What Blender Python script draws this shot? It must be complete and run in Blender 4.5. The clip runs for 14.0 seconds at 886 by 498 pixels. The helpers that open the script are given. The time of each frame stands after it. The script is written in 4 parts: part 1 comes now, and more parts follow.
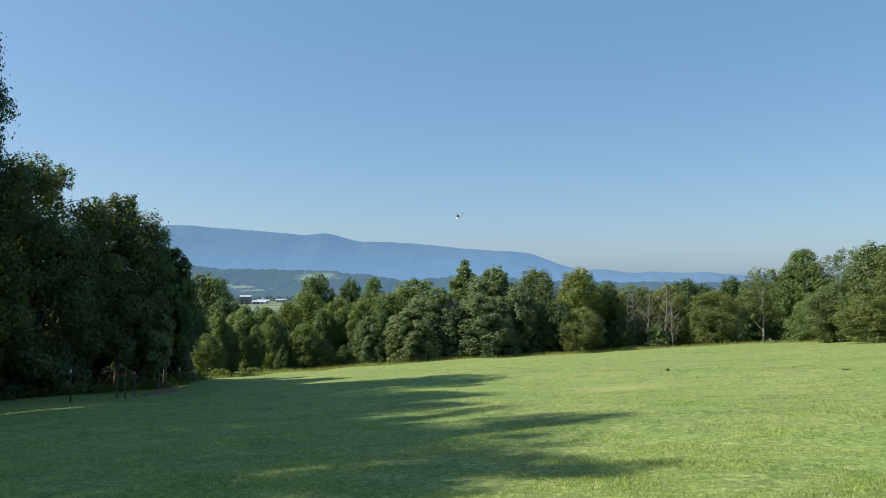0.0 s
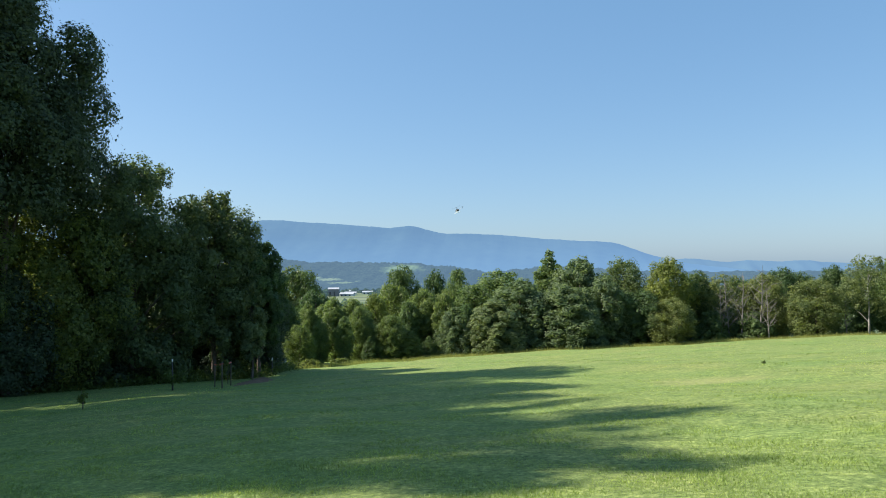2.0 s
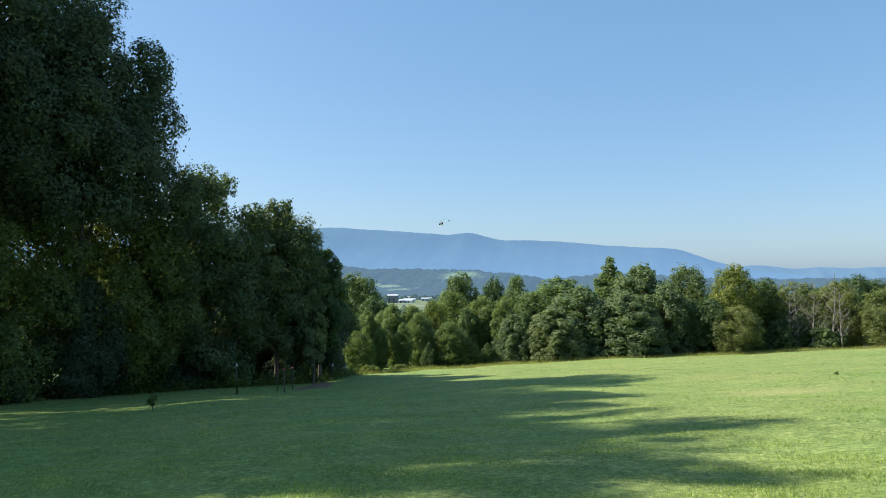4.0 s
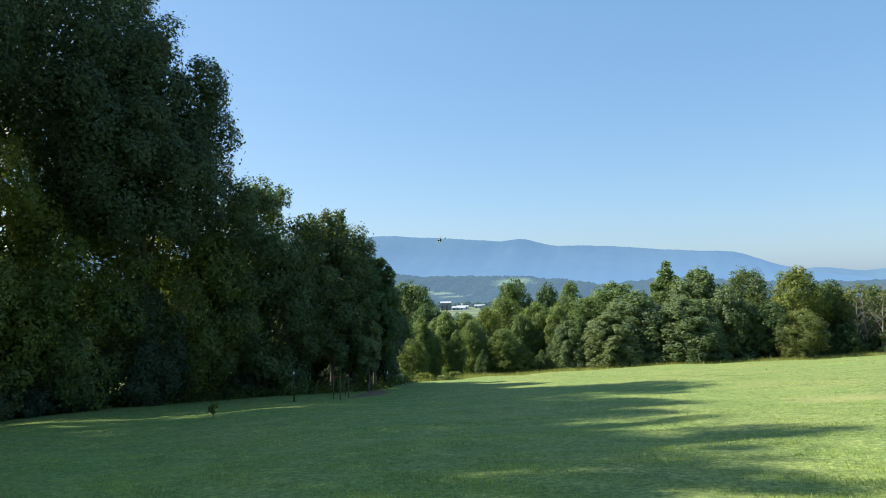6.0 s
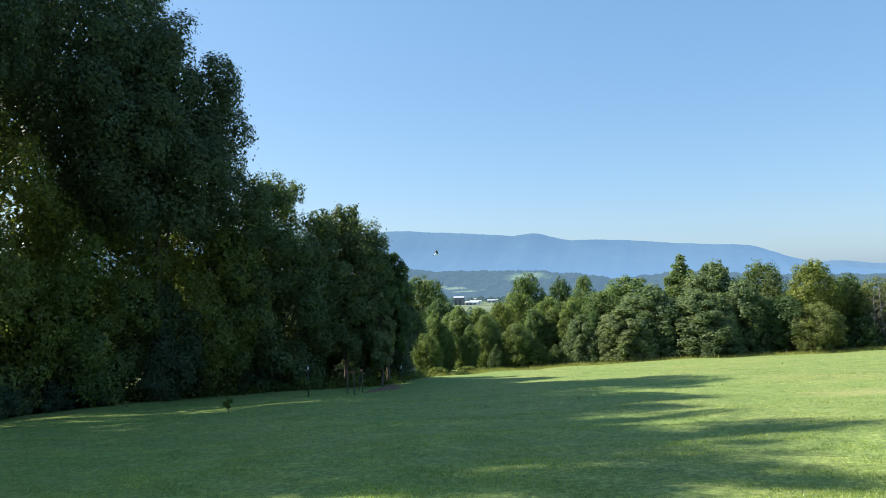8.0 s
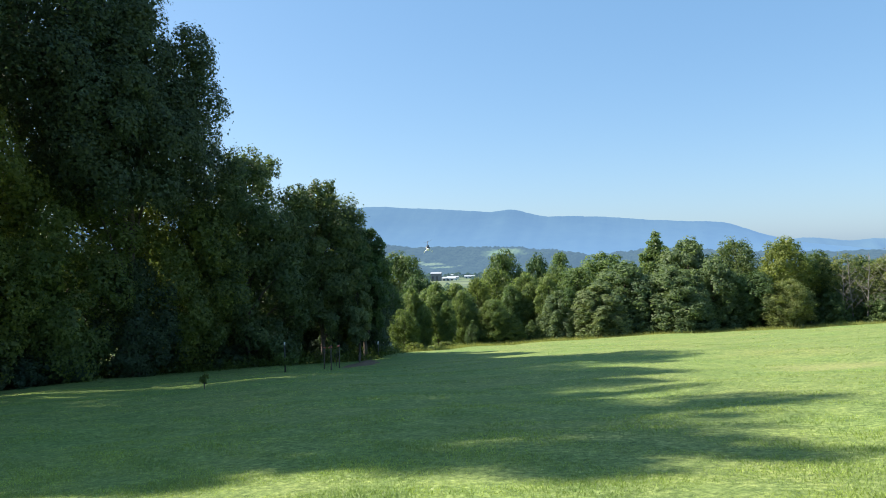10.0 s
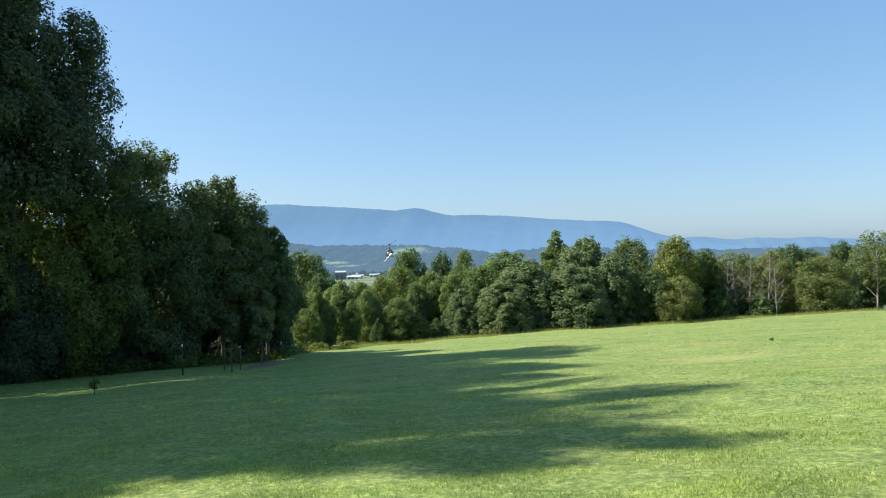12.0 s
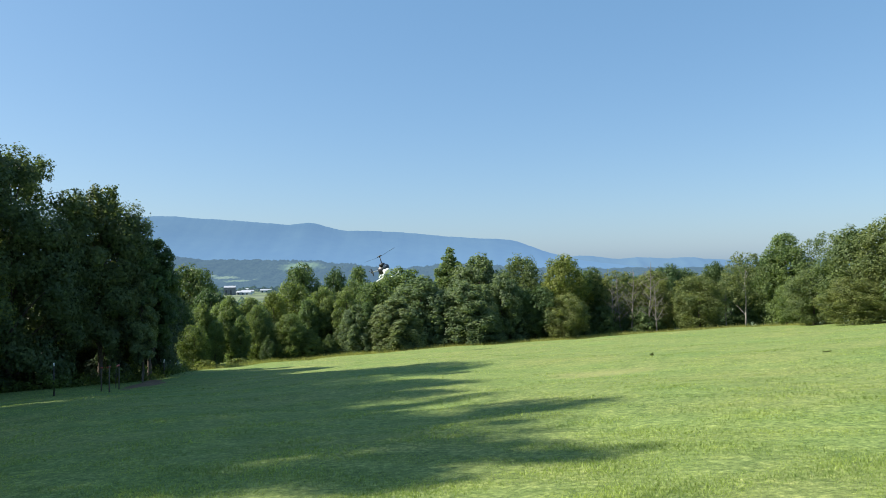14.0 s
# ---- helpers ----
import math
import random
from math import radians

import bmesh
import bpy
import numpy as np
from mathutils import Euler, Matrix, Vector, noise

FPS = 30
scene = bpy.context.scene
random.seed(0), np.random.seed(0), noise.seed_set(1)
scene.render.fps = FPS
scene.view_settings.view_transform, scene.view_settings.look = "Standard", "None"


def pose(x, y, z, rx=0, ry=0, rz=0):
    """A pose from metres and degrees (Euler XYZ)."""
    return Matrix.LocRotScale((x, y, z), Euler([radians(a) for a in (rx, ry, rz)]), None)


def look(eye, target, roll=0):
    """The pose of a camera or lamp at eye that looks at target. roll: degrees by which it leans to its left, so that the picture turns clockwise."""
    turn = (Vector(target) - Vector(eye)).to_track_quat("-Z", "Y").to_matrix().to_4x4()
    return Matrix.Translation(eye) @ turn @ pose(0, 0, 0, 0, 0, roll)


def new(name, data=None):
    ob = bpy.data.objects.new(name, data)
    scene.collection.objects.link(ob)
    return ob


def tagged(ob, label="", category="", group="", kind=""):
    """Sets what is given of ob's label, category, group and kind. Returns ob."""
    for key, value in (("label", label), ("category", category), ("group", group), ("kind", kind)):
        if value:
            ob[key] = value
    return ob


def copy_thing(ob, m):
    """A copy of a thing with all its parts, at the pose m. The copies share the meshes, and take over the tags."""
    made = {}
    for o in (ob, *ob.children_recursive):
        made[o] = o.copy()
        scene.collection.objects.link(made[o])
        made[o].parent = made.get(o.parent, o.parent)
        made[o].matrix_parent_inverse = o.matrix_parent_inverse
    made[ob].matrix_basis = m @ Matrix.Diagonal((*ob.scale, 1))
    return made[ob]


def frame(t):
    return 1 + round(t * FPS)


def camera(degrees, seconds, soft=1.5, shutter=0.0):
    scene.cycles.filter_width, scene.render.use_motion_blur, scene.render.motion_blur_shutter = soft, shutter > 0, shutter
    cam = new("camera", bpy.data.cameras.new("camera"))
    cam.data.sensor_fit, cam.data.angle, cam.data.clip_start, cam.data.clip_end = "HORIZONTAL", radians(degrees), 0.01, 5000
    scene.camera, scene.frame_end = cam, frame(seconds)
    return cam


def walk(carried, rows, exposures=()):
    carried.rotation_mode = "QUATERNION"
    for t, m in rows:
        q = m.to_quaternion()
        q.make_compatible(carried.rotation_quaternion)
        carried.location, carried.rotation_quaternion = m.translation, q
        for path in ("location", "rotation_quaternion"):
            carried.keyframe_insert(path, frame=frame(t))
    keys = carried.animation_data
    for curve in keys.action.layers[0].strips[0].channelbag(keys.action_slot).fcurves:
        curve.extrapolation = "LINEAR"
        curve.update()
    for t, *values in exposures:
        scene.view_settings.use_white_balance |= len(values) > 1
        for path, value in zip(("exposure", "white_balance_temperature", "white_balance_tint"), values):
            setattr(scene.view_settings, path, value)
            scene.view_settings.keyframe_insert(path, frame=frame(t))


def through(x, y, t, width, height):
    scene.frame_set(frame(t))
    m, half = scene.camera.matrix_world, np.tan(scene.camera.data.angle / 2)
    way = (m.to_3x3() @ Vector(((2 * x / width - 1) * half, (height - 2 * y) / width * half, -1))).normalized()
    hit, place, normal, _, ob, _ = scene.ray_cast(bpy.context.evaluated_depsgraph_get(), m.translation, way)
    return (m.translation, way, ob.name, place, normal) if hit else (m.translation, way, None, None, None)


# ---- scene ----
cam = camera(62.0, 14.0, soft=0.95)
EYE = 1.65
# seconds, yaw to the left, pitch up, lean: a phone turned by hand on one spot
TURNS = [
    (0.0, -0.02, 2.40, 0.00), (0.5, 2.24, 1.70, 0.39), (1.0, 4.12, 1.44, 0.65), (1.5, 5.50, 1.52, 0.69),
    (2.0, 6.48, 1.76, 0.51), (2.5, 7.29, 2.01, 0.35), (3.0, 8.29, 2.18, 0.26), (3.5, 9.63, 2.23, 0.29),
    (6.0, 15.07, 2.93, 1.20), (6.5, 15.39, 3.05, 1.26), (7.0, 15.68, 3.06, 1.29), (7.5, 16.09, 2.88, 1.39),
    (10.0, 14.36, 0.64, 1.29), (10.5, 12.45, 0.18, 1.27), (11.0, 10.54, -0.03, 1.25), (11.5, 8.68, 0.03, 1.30),
    (12.0, 7.00, 0.35, 1.34), (12.5, 5.41, 0.74, 1.37), (13.0, 3.68, 1.07, 1.25), (13.5, 1.51, 1.29, 1.00),
    (14.0, -1.20, 1.47, 0.70),
]
walk(cam, [(t, pose(0, 0, EYE, 90 + pitch, 0, yaw) @ pose(0, 0, 0, 0, 0, -lean)) for t, yaw, pitch, lean in TURNS],
     exposures=[(0.0, 0.98), (0.6, 1.10), (2.0, 1.20), (6.0, 1.35), (7.5, 1.38), (10.0, 1.42), (11.5, 1.36), (13.0, 1.25), (14.0, 1.17)])

# ---- light: a low morning sun from the left, clear sky ----
SUN_AZ, SUN_EL = 91.0, 40.0          # degrees to the left of straight ahead, degrees up
world = bpy.data.worlds.new("world")
scene.world = world
world.use_nodes = True
wn = world.node_tree
sky = wn.nodes.new("ShaderNodeTexSky")
sky.sky_type, sky.sun_disc = "NISHITA", False
sky.sun_elevation, sky.sun_rotation = radians(SUN_EL), radians(-SUN_AZ)
sky.air_density, sky.dust_density, sky.ozone_density, sky.altitude = 1.0, 1.2, 1.2, 300
wn.nodes["Background"].inputs["Strength"].default_value = 0.057
air = wn.nodes.new("ShaderNodeMix")
air.data_type, air.inputs[0].default_value, air.inputs[7].default_value = "RGBA", 0.32, (1.7, 4.7, 8.6, 1)   # clear blue air over the whole sky
wn.links.new(sky.outputs["Color"], air.inputs[6])
wn.links.new(air.outputs[2], wn.nodes["Background"].inputs["Color"])
sun_way = Vector((-math.sin(radians(SUN_AZ)) * math.cos(radians(SUN_EL)), math.cos(radians(SUN_AZ)) * math.cos(radians(SUN_EL)), math.sin(radians(SUN_EL))))
sun = new("sun", bpy.data.lights.new("sun", "SUN"))
sun.data.energy, sun.data.angle, sun.data.color = 3.65, radians(0.53), (1.0, 0.95, 0.86)
sun.matrix_world = look(sun_way * 200, (0, 0, 0))


# ---- materials ----
def shader(name):
    m = bpy.data.materials.new(name)
    m.use_nodes = True
    return m, m.node_tree, m.node_tree.nodes["Principled BSDF"]


def ramp(nt, value, stops):
    n = nt.nodes.new("ShaderNodeValToRGB")
    while len(n.color_ramp.elements) < len(stops):
        n.color_ramp.elements.new(0.5)
    for e, (p, c) in zip(n.color_ramp.elements, stops):
        e.position, e.color = p, (*c, 1)
    nt.links.new(value, n.inputs["Fac"])
    return n.outputs["Color"]


def noise_tex(nt, scale, detail=4, rough=0.55, coord="Object", stretch=(1, 1, 1)):
    c = nt.nodes.new("ShaderNodeTexCoord")
    mp = nt.nodes.new("ShaderNodeMapping")
    mp.inputs["Scale"].default_value = stretch
    n = nt.nodes.new("ShaderNodeTexNoise")
    n.inputs["Scale"].default_value, n.inputs["Detail"].default_value, n.inputs["Roughness"].default_value = scale, detail, rough
    nt.links.new(c.outputs[coord], mp.inputs["Vector"])
    nt.links.new(mp.outputs["Vector"], n.inputs["Vector"])
    return n.outputs["Fac"]


def mix(nt, fac, a, b, how="MIX"):
    n = nt.nodes.new("ShaderNodeMix")
    n.data_type, n.blend_type = "RGBA", how
    for key, v in ((0, fac), (6, a), (7, b)):
        if hasattr(v, "links"):
            nt.links.new(v, n.inputs[key])
        else:
            n.inputs[key].default_value = v if key == 0 else (*v, 1)
    return n.outputs[2]


def bump(nt, bsdf, height, strength, distance):
    b = nt.nodes.new("ShaderNodeBump")
    b.inputs["Strength"].default_value, b.inputs["Distance"].default_value = strength, distance
    nt.links.new(height, b.inputs["Height"])
    nt.links.new(b.outputs["Normal"], bsdf.inputs["Normal"])


def plain(name, colour, rough=0.6, metal=0.0, grain=0.15, scale=8.0):
    m, nt, b = shader(name)
    f = noise_tex(nt, scale, 5)
    dark = tuple(c * (1 - grain) for c in colour)
    light = tuple(min(1, c * (1 + grain)) for c in colour)
    nt.links.new(ramp(nt, f, [(0.3, dark), (0.7, light)]), b.inputs["Base Color"])
    b.inputs["Roughness"].default_value, b.inputs["Metallic"].default_value = rough, metal
    return m


def leaf_material(name, dark, light, through=0.35, gloss=0.45, sheen=0.22):
    """Leaves: each one its own green, some light passing through."""
    m, nt, b = shader(name)
    g = nt.nodes.new("ShaderNodeNewGeometry")
    o = nt.nodes.new("ShaderNodeObjectInfo")
    soft = tuple(0.6 * a + 0.4 * b for a, b in zip(dark, light))
    own = ramp(nt, g.outputs["Random Per Island"], [(0.0, soft), (0.8, light), (1.0, tuple(1.25 * c for c in light))])
    patch = ramp(nt, noise_tex(nt, 0.8, 3), [(0.34, (0.66, 0.72, 0.72)), (0.68, (1.25, 1.18, 1.0))])
    tree = ramp(nt, o.outputs["Random"], [(0.0, (0.82, 0.88, 0.9)), (1.0, (1.16, 1.06, 0.95))])
    col = mix(nt, 1.0, mix(nt, 1.0, own, patch, "MULTIPLY"), tree, "MULTIPLY")
    nt.links.new(col, b.inputs["Base Color"])
    b.inputs["Roughness"].default_value = gloss
    b.inputs["Specular IOR Level"].default_value = sheen
    t = nt.nodes.new("ShaderNodeBsdfTranslucent")
    nt.links.new(mix(nt, 1.0, col, (1.16, 1.20, 0.72), "MULTIPLY"), t.inputs["Color"])
    s = nt.nodes.new("ShaderNodeMixShader")
    s.inputs["Fac"].default_value = through
    nt.links.new(b.outputs["BSDF"], s.inputs[1])
    nt.links.new(t.outputs["BSDF"], s.inputs[2])
    nt.links.new(s.outputs["Shader"], nt.nodes["Material Output"].inputs["Surface"])
    return m


LEAF = {
    "oak": leaf_material("leaf_deep_green", (0.060, 0.098, 0.044), (0.125, 0.184, 0.076), 0.42),
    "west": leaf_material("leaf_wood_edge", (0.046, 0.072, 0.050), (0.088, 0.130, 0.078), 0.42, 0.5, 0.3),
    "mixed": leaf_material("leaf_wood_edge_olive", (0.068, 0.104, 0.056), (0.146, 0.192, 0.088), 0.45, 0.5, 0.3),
    # lighter copy of the wood leaf, with sunlight put into its colour
    "sunlit": leaf_material("leaf_wood_sun_tint", (0.075, 0.105, 0.035), (0.200, 0.245, 0.070), 0.5, 0.42, 0.4),
    "silver": leaf_material("leaf_grey_green", (0.084, 0.128, 0.072), (0.212, 0.272, 0.148), 0.48, 0.52),
    "oval": leaf_material("leaf_mid_green", (0.080, 0.128, 0.058), (0.185, 0.258, 0.110), 0.54),
    "olive": leaf_material("leaf_olive", (0.086, 0.118, 0.050), (0.195, 0.238, 0.100), 0.45),
    "yellow": leaf_material("leaf_yellow_green", (0.092, 0.126, 0.042), (0.205, 0.256, 0.086), 0.54),
    "weed": leaf_material("leaf_weed", (0.050, 0.080, 0.020), (0.130, 0.170, 0.045)),
}
BARK = plain("bark", (0.11, 0.085, 0.065), 0.9, 0, 0.4, 6)
PALE_BARK = plain("pale_bark", (0.30, 0.28, 0.25), 0.85, 0, 0.35, 6)
DEAD_BARK = plain("dead_bark", (0.19, 0.17, 0.15), 0.9, 0, 0.35, 6)


def ellipse(nt, centre, radii, ragged=0.5):
    """1 inside an uneven oval patch of land, 0 outside."""
    c = nt.nodes.new("ShaderNodeTexCoord")
    mp = nt.nodes.new("ShaderNodeMapping")
    mp.vector_type = "TEXTURE"
    mp.inputs["Location"].default_value = (*centre, 0)
    mp.inputs["Scale"].default_value = (*radii, 1e6)
    d = nt.nodes.new("ShaderNodeVectorMath")
    d.operation = "LENGTH"
    nt.links.new(c.outputs["Object"], mp.inputs["Vector"])
    nt.links.new(mp.outputs["Vector"], d.inputs[0])
    e = nt.nodes.new("ShaderNodeMath")
    e.operation, e.inputs[2].default_value = "MULTIPLY_ADD", 0
    e.inputs[1].default_value = ragged * 2
    nt.links.new(noise_tex(nt, 3.0 / max(radii), 5), e.inputs[0])
    nt.links.new(d.outputs["Value"], e.inputs[2])
    m = nt.nodes.new("ShaderNodeMapRange")
    m.inputs["From Min"].default_value, m.inputs["From Max"].default_value = 1.6, 1.1
    nt.links.new(e.outputs["Value"], m.inputs["Value"])
    return m.outputs["Result"]


def meadow_material():
    m, nt, b = shader("mown_grass")
    fine = noise_tex(nt, 9.0, 8, 0.75)
    wide = noise_tex(nt, 0.16, 4, 0.6)
    rows = noise_tex(nt, 0.55, 3, 0.5, stretch=(0.35, 1.6, 1))
    blade = ramp(nt, fine, [(0.32, (0.080, 0.112, 0.036)), (0.50, (0.196, 0.246, 0.076)), (0.66, (0.385, 0.425, 0.142))])
    tint = ramp(nt, wide, [(0.35, (0.86, 0.98, 0.9)), (0.55, (1.0, 1.0, 1.0)), (0.75, (1.22, 1.08, 1.15))])
    grain = ramp(nt, noise_tex(nt, 26.0, 4, 0.7), [(0.34, (0.62, 0.66, 0.60)), (0.50, (1.0, 1.0, 1.0)), (0.66, (1.32, 1.28, 1.30))])
    blade = mix(nt, 1.0, blade, grain, "MULTIPLY")
    tuft = ramp(nt, noise_tex(nt, 1.7, 5, 0.7), [(0.36, (0.78, 0.84, 0.80)), (0.52, (1.0, 1.0, 1.0)), (0.68, (1.24, 1.16, 1.12))])
    cut = ramp(nt, rows, [(0.38, (0.94, 0.96, 0.95)), (0.62, (1.05, 1.03, 1.02))])
    col = mix(nt, 1.0, mix(nt, 1.0, mix(nt, 1.0, blade, tuft, "MULTIPLY"), tint, "MULTIPLY"), cut, "MULTIPLY")
    # a worn straw-coloured patch; far tilled valley land, paled to stand for haze
    c = nt.nodes.new("ShaderNodeTexCoord")
    d = nt.nodes.new("ShaderNodeVectorMath")
    d.operation, d.inputs[1].default_value = "LENGTH", (0, 0, 0)
    nt.links.new(c.outputs["Object"], d.inputs[0])
    far = nt.nodes.new("ShaderNodeMapRange")
    far.inputs["From Min"].default_value, far.inputs["From Max"].default_value = 250, 700
    nt.links.new(d.outputs["Value"], far.inputs["Value"])
    land = ramp(nt, noise_tex(nt, 0.006, 3, 0.4), [(0.40, (0.095, 0.135, 0.080)), (0.48, (0.17, 0.21, 0.11)), (0.56, (0.20, 0.23, 0.14)), (0.62, (0.11, 0.14, 0.09))])
    half = nt.nodes.new("ShaderNodeMath")
    half.operation, half.inputs[1].default_value = "MULTIPLY", 0.38
    nt.links.new(ellipse(nt, (6.0, 25.2), (2.2, 1.6)), half.inputs[0])
    col = mix(nt, half.outputs["Value"], col, (0.36, 0.32, 0.14))
    col = mix(nt, far.outputs["Result"], col, land)
    nt.links.new(col, b.inputs["Base Color"])
    b.inputs["Roughness"].default_value = 0.85
    b.inputs["Specular IOR Level"].default_value = 0.12
    bump(nt, b, fine, 0.4, 0.08)
    return m


MEADOW = meadow_material()
BLADE = leaf_material("grass_blade", (0.100, 0.150, 0.030), (0.420, 0.500, 0.135), 0.4, 0.45, 0.4)
TALL = leaf_material("tall_grass", (0.150, 0.185, 0.060), (0.300, 0.320, 0.120), 0.4, 0.5)


def haze_glow_material(name, dark, light, air, strength, scale, stretch=(1, 1, 1), clearing=None, rise=None):
    """Far wooded land; the haze of miles of sunlit air is added as emission."""
    m, nt, b = shader(name)
    f = noise_tex(nt, scale, 8, 0.7, stretch=stretch)
    col = ramp(nt, f, [(0.35, dark), (0.65, light)])
    if clearing:
        col = mix(nt, ellipse(nt, *clearing), col, (0.100, 0.138, 0.060))
        col = mix(nt, ellipse(nt, (-590, 2140), (46, 34)), col, (0.120, 0.148, 0.075))
        col = mix(nt, ellipse(nt, (-520, 2060), (50, 24)), col, (0.100, 0.130, 0.065))
        wide = ramp(nt, noise_tex(nt, 0.006, 2), [(0.73, (0, 0, 0)), (0.77, (1, 1, 1))])
        col = mix(nt, wide, col, (0.075, 0.105, 0.05))
    nt.links.new(col, b.inputs["Base Color"])
    b.inputs["Roughness"].default_value, b.inputs["Specular IOR Level"].default_value = 0.95, 0.0
    # haze put into the material: an even glow in the air's colour
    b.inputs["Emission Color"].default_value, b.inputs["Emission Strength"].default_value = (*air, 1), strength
    if rise:                                     # the added haze glow is stronger low down
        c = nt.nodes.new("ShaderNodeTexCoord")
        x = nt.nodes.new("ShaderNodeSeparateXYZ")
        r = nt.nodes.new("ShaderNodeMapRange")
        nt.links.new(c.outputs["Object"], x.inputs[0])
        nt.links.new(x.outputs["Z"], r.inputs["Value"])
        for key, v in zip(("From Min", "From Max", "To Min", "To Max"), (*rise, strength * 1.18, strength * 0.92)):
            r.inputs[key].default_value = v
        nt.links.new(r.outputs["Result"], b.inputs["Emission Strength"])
    return m


# ---- mesh tools ----
def link_mesh(name, verts, faces, material=None, smooth=False):
    """A mesh object from arrays of points and of equal-sided faces."""
    v, f = np.asarray(verts, dtype=np.float32), np.asarray(faces, dtype=np.int32)
    me = bpy.data.meshes.new(name)
    me.vertices.add(len(v))
    me.vertices.foreach_set("co", v.ravel())
    me.loops.add(f.size)
    me.loops.foreach_set("vertex_index", f.ravel())
    me.polygons.add(len(f))
    me.polygons.foreach_set("loop_start", np.arange(0, f.size, f.shape[1], dtype=np.int32))
    me.polygons.foreach_set("use_smooth", np.full(len(f), smooth))
    me.update(calc_edges=True)
    me.validate()
    ob = new(name, me)
    if material:
        me.materials.append(material)
    return ob


def under(ob, parent, label=""):
    ob.parent = parent
    return tagged(ob, label) if label else ob


def part(name, bm, material, parent, label="", smooth=True):
    me = bpy.data.meshes.new(name)
    bm.to_mesh(me)
    bm.free()
    me.materials.append(material)
    for p in me.polygons:
        p.use_smooth = smooth
    return under(new(name, me), parent, label)


def tubes(paths, sides=7):
    """Tapered tubes: each path is a list of (point, radius). Returns points and quads."""
    V, F = [], []
    for path in paths:
        start = len(V)
        for i, (p, r) in enumerate(path):
            a = Vector(path[max(i - 1, 0)][0])
            b = Vector(path[min(i + 1, len(path) - 1)][0])
            w = (b - a).normalized()
            s = w.orthogonal().normalized()
            q = w.cross(s)
            for k in range(sides):
                an = 2 * math.pi * k / sides
                V.append(tuple(Vector(p) + s * (r * math.cos(an)) + q * (r * math.sin(an))))
        for i in range(len(path) - 1):
            for k in range(sides):
                o = start + i * sides
                F.append((o + k, o + (k + 1) % sides, o + sides + (k + 1) % sides, o + sides + k))
    return V, F


# ---- the ground ----
def bumps(x, y):
    return (0.10 * np.sin(x * 0.21 + 1.3) * np.sin(y * 0.17 + 0.4) + 0.05 * np.sin(x * 0.53 + y * 0.31) + 0.03 * np.sin(x * 0.9 - y * 1.1 + 2))


def ground(x, y):
    """Height of the land: a hillside field falling away, a steeper wooded slope, then the valley floor."""
    x, y = np.asarray(x, dtype=float), np.asarray(y, dtype=float)
    side = 70 * np.tanh(x / 70) * 0.058
    brow = 88 + 0 * x
    z = side - 0.09 * np.clip(y, -120, brow) - 0.12 * np.clip(y - brow, 0, 310)
    near = np.clip((np.hypot(x, y) - 4) / 12, 0, 1) * np.clip((160 - np.hypot(x, y)) / 60, 0, 1)
    return z + bumps(x, y) * near


def land_sheet():
    radii = np.concatenate([[0.0], np.geomspace(1.5, 4900, 150)])
    n = 288
    an = np.linspace(0, 2 * np.pi, n, endpoint=False)
    R, A = np.meshgrid(radii[1:], an, indexing="ij")
    X, Y = R * np.sin(A), R * np.cos(A)
    V = np.stack([X, Y, ground(X, Y)], -1).reshape(-1, 3)
    V = np.vstack([V, [[0, 0, float(ground(0, 0))]]])
    rows = len(radii) - 1
    i, k = np.meshgrid(np.arange(rows - 1), np.arange(n), indexing="ij")
    k2 = (k + 1) % n
    F = np.stack([i * n + k, (i + 1) * n + k, (i + 1) * n + k2, i * n + k2], -1).reshape(-1, 4)[:, ::-1]
    tip = np.stack([np.full(n, len(V) - 1), np.arange(n), (np.arange(n) + 1) % n, (np.arange(n) + 1) % n], -1)
    bm = bmesh.new()
    ob = link_mesh("ground", V, F, MEADOW, True)
    bm.from_mesh(ob.data)
    bm.verts.ensure_lookup_table()
    for a, b, c, _ in tip:
        bm.faces.new((bm.verts[a], bm.verts[c], bm.verts[b]))
    bmesh.ops.recalc_face_normals(bm, faces=bm.faces)
    bm.to_mesh(ob.data)
    bm.free()
    for p in ob.data.polygons:
        p.use_smooth = True
    return tagged(ob, "sloping mown hay field falling to a farmed valley", "field", kind="structure")


land_sheet()


